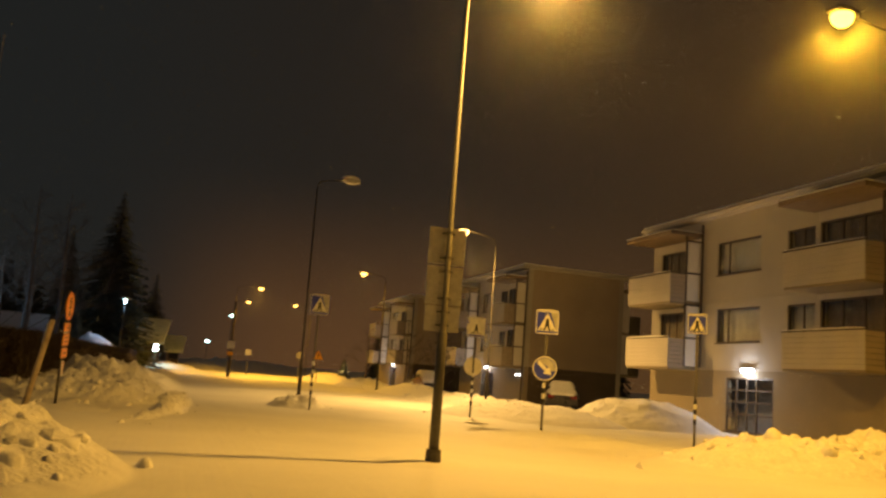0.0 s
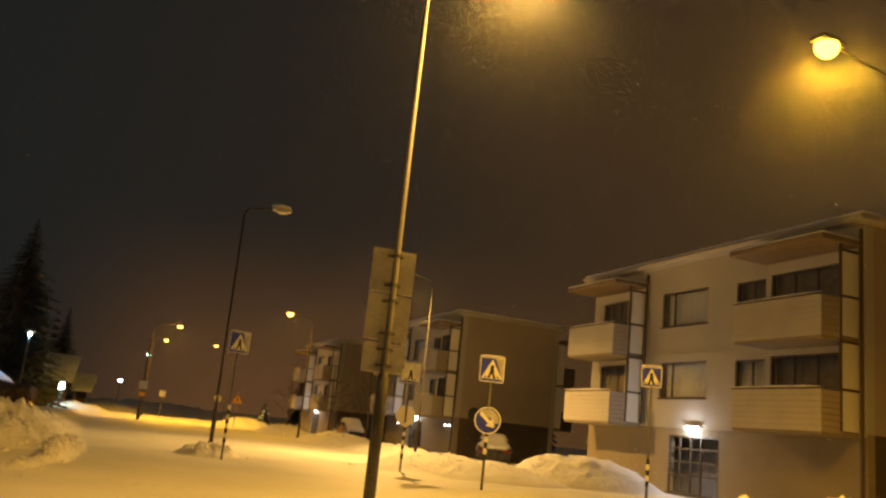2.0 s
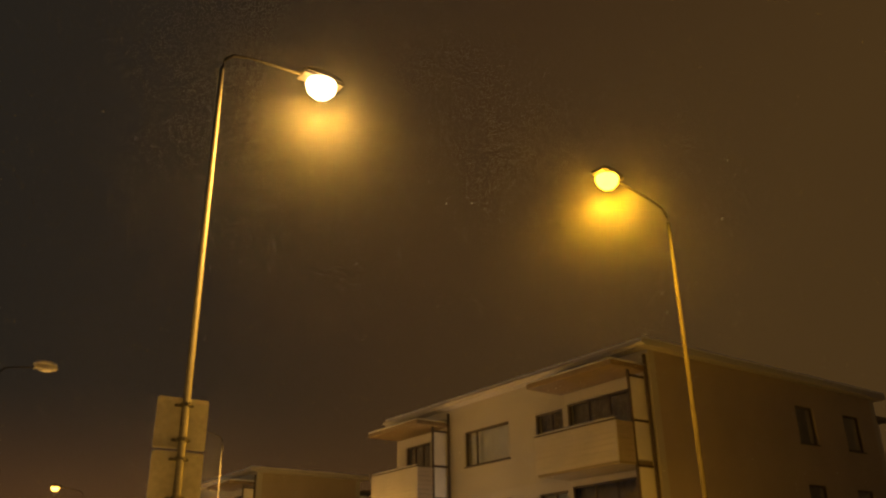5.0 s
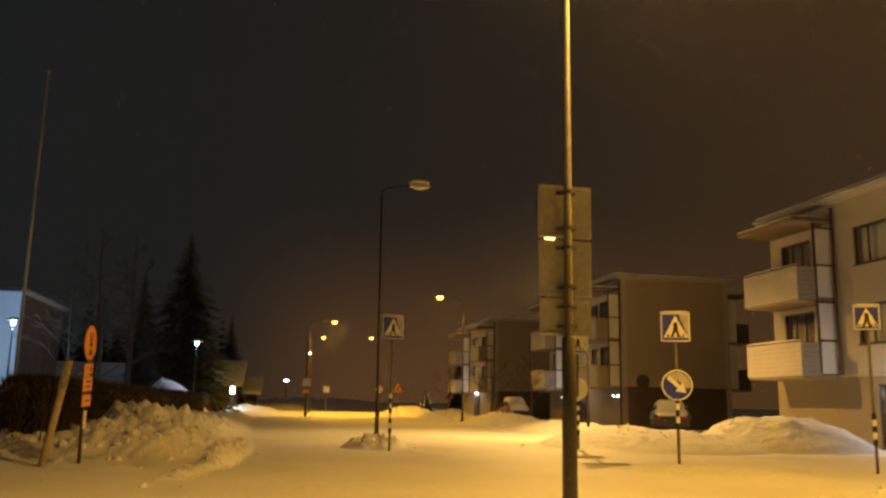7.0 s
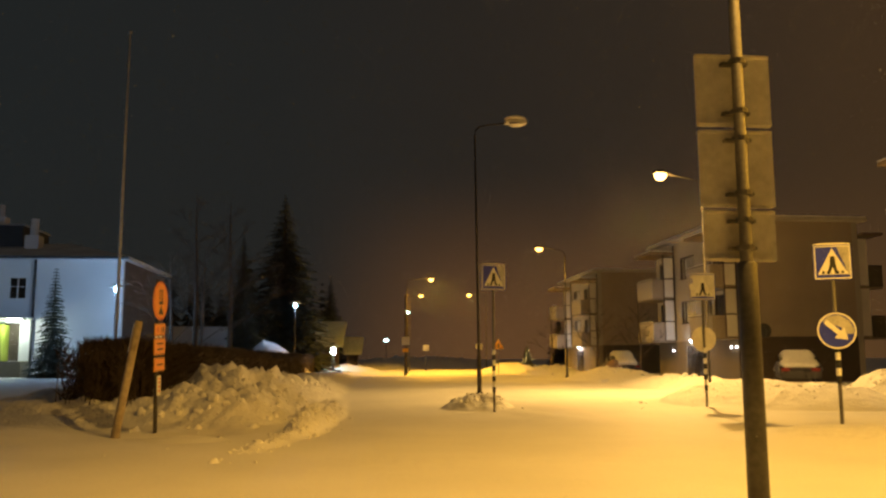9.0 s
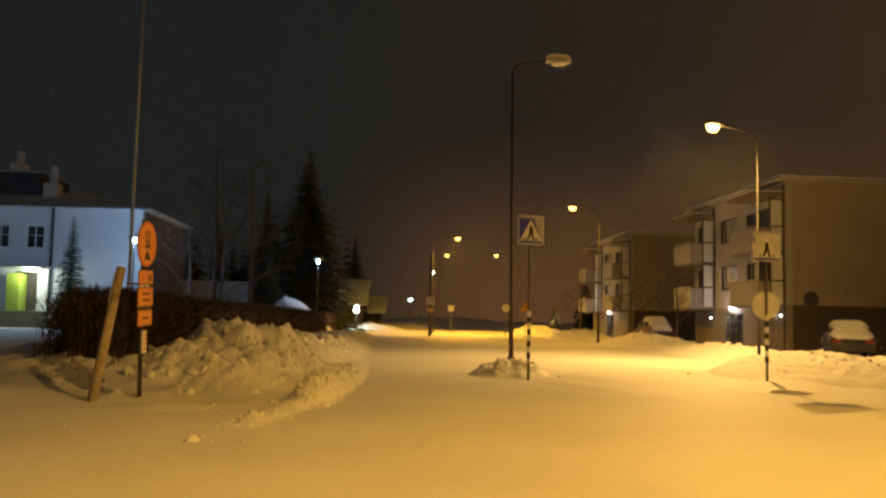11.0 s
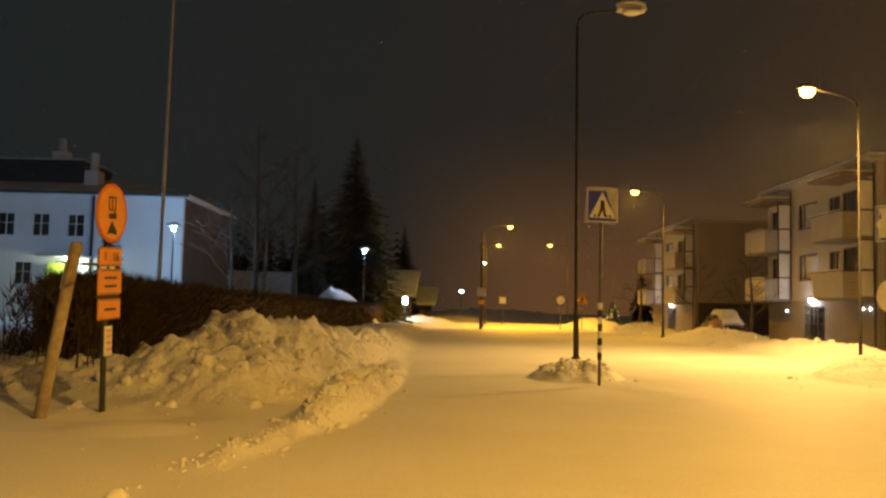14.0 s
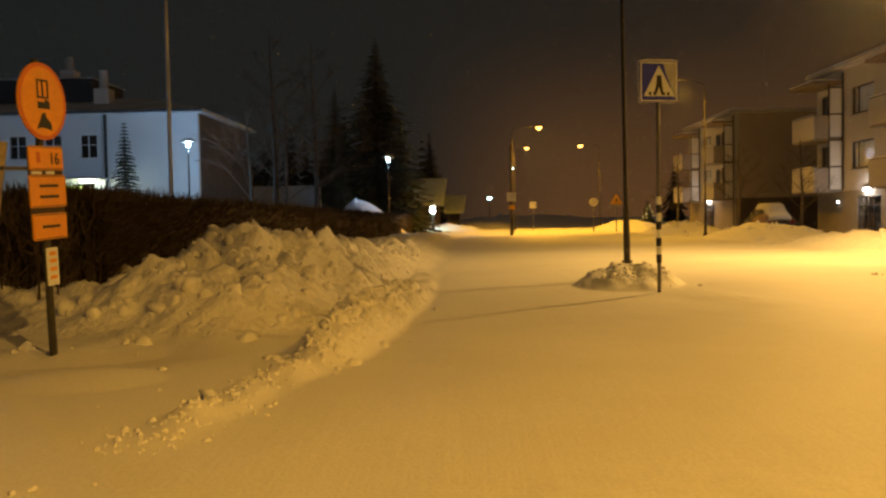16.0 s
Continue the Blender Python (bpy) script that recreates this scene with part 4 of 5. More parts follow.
# ---- orange sign stack and leaning stake ----
def orange_sign():
    t = thing("parking_sign", "round orange sign over three orange text plates on a dark post", "traffic sign", (-2.26, 18.42, -0.2), 78)
    t.matrix_basis = pose(-2.31, 18.42, -0.2, 0, -3.0, 83)
    part("post", tube([(0, 0, -0.2), (0, 0, 2.75)], [0.032, 0.032], 10), DARK_STEEL, t, "dark post", True)
    d = part("round_sign", slab(disc_outline(0.32, 0, 2.40), -0.055, -0.04), SIGN_ORANGE, t, "round orange sign with dark symbols")
    ring = bmesh.new()
    a, b = disc_outline(0.318, 0, 2.40, 36), disc_outline(0.285, 0, 2.40, 36)
    va, vb = [ring.verts.new((x, -0.058, q)) for x, q in a], [ring.verts.new((x, -0.058, q)) for x, q in b]
    for k in range(36):
        ring.faces.new((va[k], va[(k + 1) % 36], vb[(k + 1) % 36], vb[k]))
    part("rim", ring, SIGN_RED, d)
    # a lorry outline over an upright shape, as plain bars
    lorry = bmesh.new()
    for x0, x1, z0, z1 in ((-0.075, 0.075, 2.565, 2.58), (-0.075, 0.075, 2.425, 2.44), (-0.075, -0.058, 2.44, 2.565), (0.058, 0.075, 2.44, 2.565), (-0.012, 0.006, 2.44, 2.565)):
        box(x0, x1, -0.060, -0.056, z0, z1, bm=lorry)
    part("symbol_bar", lorry, SIGN_BLACK, d, "dark outline of a box body")
    part("symbol_bar", slab([(-0.07, 2.34), (0.085, 2.34), (0.085, 2.405), (0.03, 2.42), (0.02, 2.395), (-0.07, 2.395)], -0.060, -0.056), SIGN_BLACK, d)
    part("symbol_bar", slab([(-0.1, 2.17), (-0.03, 2.185), (0.1, 2.165), (0.09, 2.225), (0.03, 2.27), (0.015, 2.31), (-0.02, 2.30), (-0.06, 2.235)], -0.060, -0.056), SIGN_BLACK, d)
    for z0, z1, w, rows in ((1.83, 2.03, 0.225, 1), (1.52, 1.79, 0.24, 2), (1.25, 1.47, 0.225, 1)):
        p = part("text_plate", rounded_plate(w, (z1 - z0) / 2, (z0 + z1) / 2, -0.055, -0.04, 0.015), SIGN_ORANGE, t, "orange plate with dark text bars")
        edge = bmesh.new()
        for q in (z0 + 0.008, z1 - 0.014):
            box(-w + 0.012, w - 0.012, -0.058, -0.056, q, q + 0.006, bm=edge)
        part("edge_line", edge, SIGN_BLACK, p)
        if z0 > 1.8:
            # only the closing hour can still be read
            face = bpy.data.curves.new("hour_figures", "FONT")
            face.body, face.size, face.extrude = "16", 0.14, 0.002
            face.materials.append(SIGN_BLACK)
            fig = new("hour_figures", face)
            fig.parent = p
            fig.matrix_basis = pose(0.03, -0.0585, z0 + 0.05, 90, 0, 0)
            part("text_bar", box(-w * 0.62, -w * 0.4, -0.0575, -0.0555, z0 + 0.06, z0 + 0.15), SIGN_RED, p, "faded dark-orange mark")
        for k in range(rows if z0 < 1.8 else 0):
            zc = z0 + (z1 - z0) * (k + 1) / (rows + 1)
            part("text_bar", box(-w * 0.5, w * 0.55, -0.059, -0.056, zc - 0.012, zc + 0.012), DARK_CLAD, p)
    for x0, x1 in ((-0.20, -0.07), (-0.01, 0.10)):
        part("edge_strip", box(x0, x1, -0.05, -0.041, 1.797, 1.822), SIGN_WHITE, t, "bare white strip between the plates")
    part("bracket", box(-0.52, -0.05, -0.03, 0.0, 1.83, 1.86), DARK_STEEL, t, "dark bracket towards the stake")
    part("backing_strip", box(-0.232, 0.232, -0.038, -0.033, 1.26, 2.02), DARK_CLAD, t, "dark brown mounting strip")
    s = part("small_plate", rounded_plate(0.075, 0.16, 1.02, -0.052, -0.04, 0.01), SIGN_WHITE, t, "small white plate with dark bars")
    for z in (0.93, 1.0, 1.07, 1.13):
        part("text_bar", box(-0.045, 0.045, -0.056, -0.053, z - 0.015, z + 0.015), SIGN_ORANGE, s)
    for z in (2.2, 2.6, 1.93, 1.65, 1.36):
        part("clamp", tube([(0, 0, z - 0.015), (0, 0, z + 0.015)], [0.045, 0.045], 10), STEEL, t)
    return t


orange_sign()
stake = thing("wooden_stake", "leaning weathered wooden stake with a white reflective strip", "stake", (-2.88, 18.2, 0.0))
part("stake_pole", tube([(-0.035, 0.006, -0.2), (0.065, -0.013, 0.4), (0.315, -0.06, 1.86)], [0.068, 0.066, 0.06], 14), WOOD, stake, smooth=True)
part("reflector", tube([(0.165, -0.05, 1.36), (0.245, -0.062, 1.82)], [0.014, 0.014], 8), SIGN_WHITE, stake, "narrow white reflective strip")


# ---- hedge ----
def build_hedge():
    rng = random.Random(11)
    t = thing("hedge", "dense dark leafless clipped hedge rising from the snow", "hedge", (0, 0, 0))
    x0, x1, y0, y1, top = -4.75, -3.15, 20.4, 85.0, 1.62
    core = bmesh.new()
    n = 130
    rings = []
    for k in range(n + 1):
        y = y0 + 1.3 + (y1 - y0 - 1.7) * k / n
        j = 0.08 * rough_noise(y, 3.0, 0.9)
        zt = top - 0.16 + 0.06 * rough_noise(y, 9.0, 0.6)
        rings.append([core.verts.new(p) for p in ((x0 + 0.25 + j, y, -0.1), (x0 + 0.2 + j, y, zt - 0.2), (x0 + 0.35, y, zt), (x1 - 0.35, y, zt), (x1 - 0.2 - j, y, zt - 0.2), (x1 - 0.25 - j, y, -0.1))])
    for a, b in zip(rings, rings[1:]):
        for k in range(5):
            core.faces.new((a[k], b[k], b[k + 1], a[k + 1]))
    core.faces.new(rings[0])
    core.faces.new(rings[-1][::-1])
    part("core", core, TWIG, t)
    verts, faces = [], []

    def spray(p, d, size):
        side = d.cross(Vector((rng.uniform(-1, 1), rng.uniform(-1, 1), rng.uniform(-1, 1)))).normalized() * size * 0.045
        q = p + d * size
        b = len(verts)
        verts.extend([(p - side)[:], (p + side)[:], (q)[:]])
        faces.append((b, b + 1, b + 2))

    def twig(p, out):
        for _ in range(3):
            d = (out * rng.uniform(0.3, 1.0) + Vector((rng.uniform(-1, 1), rng.uniform(-1, 1), rng.uniform(-0.2, 1.1))) * 0.8).normalized()
            spray(p, d, rng.uniform(0.12, 0.34))

    for _ in range(9000):
        y = y0 + 1.2 + (y1 - y0 - 1.3) * rng.random() ** 2.3
        f = rng.random()
        if f < 0.5:
            twig(Vector((x1 - 0.22, y, rng.uniform(0.1, top - 0.15))), Vector((1, 0, 0.2)))
        elif f < 0.9:
            twig(Vector((rng.uniform(x0 + 0.2, x1 - 0.2), y, top - 0.17)), Vector((0, 0, 0.8)))
        else:
            twig(Vector((x0 + 0.22, y, rng.uniform(0.1, top - 0.15))), Vector((-1, 0, 0.2)))
    for _ in range(900):
        twig(Vector((rng.uniform(x0 + 0.1, x1 - 0.1), y0 + 1.3, rng.uniform(0.0, top - 0.15))), Vector((0, -1, 0.2)))
    for _ in range(1500):
        twig(Vector((rng.uniform(x0 + 0.1, x1 - 0.1), y0 + rng.uniform(0.1, 2.5), rng.uniform(0.15, top - 0.2))), Vector((0, 0, 0.9)))
    for k in range(170):
        x = rng.uniform(x0 + 0.05, x1)
        y = y0 + rng.uniform(-0.1, 2.5)
        b = len(verts)
        zt = rng.uniform(0.9, 1.75)
        lean = rng.uniform(-0.15, 0.15)
        verts.extend([(x - 0.012, y, 0), (x + 0.012, y, 0), (x + lean, y + rng.uniform(-0.15, 0.1), zt)])
        faces.append((b, b + 1, b + 2))
    me = bpy.data.meshes.new("branchwork")
    me.from_pydata(verts, [], faces)
    me.materials.append(TWIG)
    tw = tagged(new("branchwork", me), kind="stuff")
    tw.parent = t
    return t


build_hedge()


# ---- trees ----
def spruce(x, y, tall, wide, seed, label, mat=None):
    rng = random.Random(seed)
    t = thing("spruce_tree", label, "tree", (x, y, 0), rng.uniform(0, 360), "spruces")
    part("trunk", tube([(0, 0, -0.2), (0, 0, tall * 0.5), (0, 0, tall * 0.97)], [wide * 0.06, wide * 0.035, 0.012], 8), BARK, t)
    verts, faces = [], []
    levels = int(18 + tall * 2.4)
    for k in range(levels):
        f = k / (levels - 1)
        z = tall * (0.05 + 0.93 * f)
        r = wide * (1 - f) ** 0.85 * rng.uniform(0.8, 1.12) + 0.06
        n = max(6, int(20 * (1 - f) + 6))
        for i in range(n):
            a = 2 * math.pi * (i + rng.uniform(-0.35, 0.35)) / n
            reach = r * rng.uniform(0.62, 1.08)
            d = Vector((math.cos(a), math.sin(a), 0))
            tip_z = z - reach * rng.uniform(0.12, 0.34)
            steps = 7
            for s in range(steps):
                g = (s + 1) / steps
                p = d * reach * g + Vector((0, 0, z + (tip_z - z) * g ** 1.4))
                side = Vector((-d.y, d.x, 0))
                w = reach * 0.34 * (1.15 - g) + 0.12
                for sg in (-1, 1):
                    q = p + side * sg * w * rng.uniform(0.6, 1.2) + d * w * rng.uniform(0.1, 0.7) - Vector((0, 0, w * rng.uniform(0.1, 0.55)))
                    b = len(verts)
                    back = p - d * reach / steps * 1.2 + Vector((0, 0, 0.03))
                    verts.extend([back[:], p[:], q[:]])
                    faces.append((b, b + 1, b + 2))
    me = bpy.data.meshes.new("crown")
    me.from_pydata(verts, [], faces)
    me.materials.append(mat or NEEDLE)
    c = new("crown", me)
    c.parent = t
    return t


spruce(-6.3, 82.0, 16.8, 5.6, 1, "tall dark spruce behind the hedge")
spruce(-8.8, 76.0, 8.0, 2.1, 2, "smaller dark spruce behind the hedge")
spruce(-18.6, 59.5, 7.2, 1.6, 3, "slender spruce standing before the white house")
spruce(-3.6, 122.0, 13.0, 3.4, 4, "dark spruce beyond the street end")
spruce(-12.0, 96.0, 15.0, 3.4, 5, "tall dark spruce in the garden behind")


def bare_tree(x, y, tall, seed, label, mat, spread=1.0):
    rng = random.Random(seed)
    t = thing("bare_tree", label, "tree", (x, y, 0), 0, "bare trees")
    trunk_top = Vector((rng.uniform(-0.3, 0.3), rng.uniform(-0.3, 0.3), tall))
    r0 = tall * 0.014 + 0.02
    part("trunk", tube([(0, 0, -0.2), trunk_top * 0.4 + Vector((0.1, 0, 0)), trunk_top * 0.75, trunk_top], [r0, r0 * 0.75, r0 * 0.4, 0.01], 8), mat, t)
    bm = bmesh.new()

    def grow(p, d, length, r, depth):
        mid = p + d * length * 0.5 + Vector((rng.uniform(-1, 1), rng.uniform(-1, 1), rng.uniform(0, 1))) * length * 0.07
        end = p + d * length + Vector((0, 0, -0.08 * length if depth > 1 else 0.05 * length))
        tube([p, mid, end], [r, r * 0.7, r * 0.3], 4, bm, False)
        if depth >= 3:
            return
        for _ in range(5 if depth < 2 else 4):
            q = p.lerp(end, rng.uniform(0.35, 1.0))
            nd = (d + Vector((rng.uniform(-1, 1), rng.uniform(-1, 1), rng.uniform(-0.5, 0.7))) * 0.75).normalized()
            grow(q, nd, length * rng.uniform(0.4, 0.62), r * 0.5, depth + 1)

    for k in range(12):
        f = 0.25 + 0.7 * k / 12
        a = k * 2.4
        d = Vector((math.cos(a), math.sin(a), rng.uniform(0.5, 1.1))).normalized()
        grow(trunk_top * f, d, tall * 0.34 * (1.15 - f) * spread, r0 * 0.24 * (1.2 - f), 0)
    tagged(part("branchwork", bm, mat, t), kind="stuff")
    return t


bare_tree(-11.6, 60.8, 8.5, 1, "bare birch with fine branches at the house corner", BIRCH, 1.3)
bare_tree(-10.6, 65.0, 9.5, 2, "bare birch with fine branches behind the hedge", BIRCH, 1.2)
bare_tree(-9.6, 58.5, 12.0, 3, "tall bare dark tree behind the hedge", BARK)
bare_tree(-8.6, 66.0, 13.0, 4, "tall bare dark tree behind the hedge", BARK)
bare_tree(16.4, 58.5, 5.2, 5, "small bare tree before the apartment house", BARK)
bare_tree(16.6, 73.0, 5.6, 6, "small bare tree before the far house", BARK)
bare_tree(16.5, 50.0, 4.6, 7, "young bare tree beside the ploughed bank", BARK)


def build_far_woods():
    rng = random.Random(21)
    verts, faces = [], []
    for _ in range(150):
        x = rng.uniform(-95, -6) if rng.random() < 0.85 else rng.uniform(40, 110)
        y = rng.uniform(120, 190) if x > -28 else rng.uniform(95, 170)
        tall, wide = rng.uniform(10, 17), rng.uniform(2.0, 3.4)
        for k in range(13):
            f = k / 12
            z = tall * (0.04 + 0.94 * f)
            r = wide * (1 - f) ** 0.8 + 0.1
            n = 11
            for i in range(n):
                a = 2 * math.pi * (i + rng.uniform(-0.4, 0.4)) / n
                q = r * rng.uniform(0.7, 1.1)
                w = 0.32
                b = len(verts)
                verts.extend([(x + 0.2 * q * math.cos(a - w), y + 0.2 * q * math.sin(a - w), z + 0.35 * r), (x + 0.2 * q * math.cos(a + w), y + 0.2 * q * math.sin(a + w), z + 0.35 * r),
                              (x + q * math.cos(a + w * 0.6), y + q * math.sin(a + w * 0.6), z - 0.3 * r), (x + q * math.cos(a - w * 0.6), y + q * math.sin(a - w * 0.6), z - 0.42 * r)])
                faces.append((b, b + 1, b + 2, b + 3))
    me = bpy.data.meshes.new("far_woods")
    me.from_pydata(verts, [], faces)
    me.materials.append(FAR_TREE)
    tagged(new("far_woods", me), "dark conifer woods beyond the street and gardens", "woods", kind="stuff")


build_far_woods()


# ---- white house on the left ----
def white_house():
    h = thing("white_house", "two-storey white rendered house lit by a park lamp", "house", (-15.4, 63.0, 0))
    long, deep, eave = 30.0, 12.0, 8.05
    wins = [(-u - 1.15, -u, 5.35, 6.85) for u in (6.35, 8.6, 10.85, 13.1, 15.6, 18.4, 22.0)]
    wins += [(-u - 1.15, -u, 2.2, 3.7) for u in (9.6, 13.2, 16.8)]
    door = (-8.2, -6.6, 1.2, 3.75)
    part("wall", pierced(-long, 0, -0.2, eave, wins + [door], 0.35, lambda u, d, z: (u, d, z)), HOUSE_WALL, h, "white rendered front")
    # tan panels painted darker, since this side of the house lies dim
    part("wall", box(-0.35, 0, 0.36, deep, -0.2, eave), SIDE_BOARD, h, "boarded side wall coloured dark for its dimness")
    part("wall", box(-long, -long + 0.35, 0.36, deep, -0.2, eave), HOUSE_WALL, h)
    part("wall", box(-long + 0.36, -0.36, deep - 0.35, deep, -0.2, eave), HOUSE_WALL, h)
    part("inner_wall", box(-long + 0.36, -0.36, 2.2, 2.3, -0.2, eave), INTERIOR, h)
    roof = bmesh.new()
    o = 0.45
    low = [roof.verts.new(p) for p in ((-long - o, -o, eave + 0.01), (o, -o, eave + 0.01), (o, deep + o, eave + 0.01), (-long - o, deep + o, eave + 0.01))]
    up = [roof.verts.new((v.co.x, v.co.y, eave + 0.22)) for v in low]
    ridge = [roof.verts.new((-long + 5.5, deep / 2, eave + 1.9)), roof.verts.new((-5.5, deep / 2, eave + 1.9))]
    roof.faces.new(low)
    for k in range(4):
        roof.faces.new((low[k], low[(k + 1) % 4], up[(k + 1) % 4], up[k]))
    roof.faces.new((up[0], up[1], ridge[1], ridge[0]))
    roof.faces.new((up[2], up[3], ridge[0], ridge[1]))
    roof.faces.new((up[1], up[2], ridge[1]))
    roof.faces.new((up[3], up[0], ridge[0]))
    bmesh.ops.recalc_face_normals(roof, faces=roof.faces[:])
    rf = part("roof", roof, HOUSE_ROOF, h, "snow-dusted hipped roof")
    part("gutter", tube([(-long - o, -o - 0.05, eave + 0.12), (o, -o - 0.05, eave + 0.12)], [0.08, 0.08], 8), DARK_ROOF, rf)
    part("roof_house", box(-24.0, -8.4, 4.1, 9.2, eave + 0.9, eave + 3.0, 0.05), DARK_ROOF, rf, "dark sheet-metal plant room")
    part("roof_house_snow", snow_pad(-24.1, -8.3, 4.0, 9.3, eave + 3.0, 0.2, 4, 0.8), HOUSE_ROOF, rf)
    for x, y, low, high, tip in ((-11.0, 6.4, 2.9, 3.95, 4.9), (-7.4, 3.6, 0.7, 2.15, 3.4)):
        c = part("chimney", box(x - 0.5, x + 0.5, y - 0.5, y + 0.5, eave + low, eave + high, 0.03), HOUSE_WALL, rf, "pale chimney")
        part("vent_pipe", tube([(x, y, eave + high), (x, y, eave + tip)], [0.3, 0.27], 12), PLATE_BACK, c)
    for u in (-5.8, -18.0):
        part("downpipe", tube([(u, -0.1, 0.2), (u, -0.1, eave)], [0.09, 0.09], 8), DARK_ROOF, h)
    turn = Matrix(((0, 1, 0, 0), (1, 0, 0, 0), (0, 0, 1, 0), (0, 0, 0, 1)))
    for a, b, c, d in wins:
        w = window_unit(h, a, b, c, d, [(a + b) / 2], curtain=(a < -15), rows=((c + d) / 2 + 0.1,), paint=WHITE_PAINT)
        w.matrix_basis = turn
    a, b, c, d = door
    e = part("entrance", box(a + 0.02, a + 0.85, -0.9, 0.2, 0.0, 3.6), GREEN_DOOR, h, "yellow-green entrance screen")
    part("door_leaf", box(a + 0.9, b - 0.03, 0.15, 0.2, 1.22, 3.7), TRIM, h)
    part("landing", box(a - 0.3, b + 0.8, -1.6, -0.02, -0.1, 1.18, 0.02), PLINTH, h, "concrete entrance landing")
    part("canopy", box(a - 0.4, b + 0.9, -1.7, -0.02, 3.97, 4.11, 0.02), PLATE_BACK, h, "entrance canopy")
    part("entrance_lamp", box(b - 0.4, b + 0.4, -1.2, -0.7, 3.82, 3.95, 0.02), BOWL_WHITE, h, "glowing entrance lamp")
    return h


white_house()
point_light("entrance_light", (-22.2, 61.6, 3.6), 110, (0.85, 1.0, 0.7), 0.2)

flag = thing("flagpole", "tall slim white flagpole behind the hedge", "flagpole", (-9.9, 42.6, 0))
part("pole", tube([(0, 0, -0.2), (0, 0, 3.0), (0, 0, 16.3)], [0.085, 0.08, 0.04], 12), WHITE_PAINT, flag, smooth=True)
part("finial", lathe([(0.03, 16.3), (0.08, 16.36), (0.08, 16.42), (0.02, 16.48)], 10), PLATE_BACK, flag)
part("foot", box(-0.25, 0.25, -0.25, 0.25, -0.1, 0.3, 0.03), PLINTH, flag)


# ---- farther houses, heaps and small things ----
def small_house(x, y, wide, deep, eave, ridge, turn, label, prow=0.0, cover=None):
    h = thing("small_house", label, "house", (x, y, 0), turn, "small garden houses")
    part("wall", pierced(-wide / 2, wide / 2, -0.2, eave, [(-0.6, 0.6, 0.9, 2.0)], 0.2, lambda u, d, z: (u, d - deep / 2, z)), DARK_CLAD, h)
    part("wall", box(-wide / 2, -wide / 2 + 0.2, -deep / 2 + 0.21, deep / 2, -0.2, eave), DARK_CLAD, h)
    part("wall", box(wide / 2 - 0.2, wide / 2, -deep / 2 + 0.21, deep / 2, -0.2, eave), DARK_CLAD, h)
    part("wall", box(-wide / 2 + 0.21, wide / 2 - 0.21, deep / 2 - 0.2, deep / 2, -0.2, eave), DARK_CLAD, h)
    w = window_unit(h, -0.6, 0.6, 0.9, 2.0, [0.0])
    w.matrix_basis = Matrix(((0, 1, 0, 0), (1, 0, 0, -deep / 2), (0, 0, 1, 0), (0, 0, 0, 1)))
    bm = bmesh.new()
    o = 0.4
    prof = [(-deep / 2 - o, eave - 0.1), (0, ridge), (deep / 2 + o, eave - 0.1), (deep / 2 + o, eave + 0.15), (0, ridge + 0.32), (-deep / 2 - o, eave + 0.15)]
    a = [bm.verts.new((-wide / 2 - o - (prow if p == 0 else 0), p, z)) for p, z in prof]
    b = [bm.verts.new((wide / 2 + o + (prow if p == 0 else 0), p, z)) for p, z in prof]
    bm.faces.new(a)
    bm.faces.new(b[::-1])
    for k in range(6):
        bm.faces.new((a[k], b[k], b[(k + 1) % 6], a[(k + 1) % 6]))
    bmesh.ops.recalc_face_normals(bm, faces=bm.faces[:])
    part("roof", bm, cover or SNOW, h, "snow on the pitched roof")
    return h


small_house(-15.5, 84.0, 7.0, 6.0, 2.4, 4.0, 8, "low dark house under a thick snowy roof")
# the sheds' prow roofs are shaped to fit an outline in the camera's view
small_house(-2.7, 100.0, 2.0, 4.0, 2.7, 5.2, 0, "dark shed under a steep snowy prow roof tinted for cool light", 0.45, SHED_ROOF)
small_house(-0.2, 106.0, 1.3, 3.0, 1.9, 3.6, 0, "small dark shed under a snowy prow roof tinted for cool light", 0.3, SHED_ROOF)


def snow_mound(x, y, wide, deep, high, seed, label):
    bm = bmesh.new()
    n, rings = 28, 9
    rows = []
    for j in range(rings):
        f = 1 - j / (rings - 0.9)
        row = []
        for k in range(n):
            a = 2 * math.pi * k / n
            r = f * (1 + 0.12 * rough_noise(math.cos(a) * 2 + seed, math.sin(a) * 2 + f, 1.2))
            row.append(bm.verts.new((wide * r * math.cos(a) - 0.3 * wide * (1 - f), deep * r * math.sin(a), high * math.cos(f * math.pi / 2) ** 1.25 * (1 + 0.1 * rough_noise(math.cos(a) + seed, math.sin(a), 2.0)) - 0.1)))
        rows.append(row)
    for a, b in zip(rows, rows[1:]):
        for k in range(n):
            bm.faces.new((a[k], a[(k + 1) % n], b[(k + 1) % n], b[k]))
    ob = finish("snow_mound", bm, SNOW, smooth=True)
    ob.matrix_basis = pose(x, y, 0)
    return tagged(ob, label, "snow mound")


snow_mound(-5.6, 70.0, 3.1, 3.0, 2.75, 1, "rounded heap of shovelled snow behind the hedge")


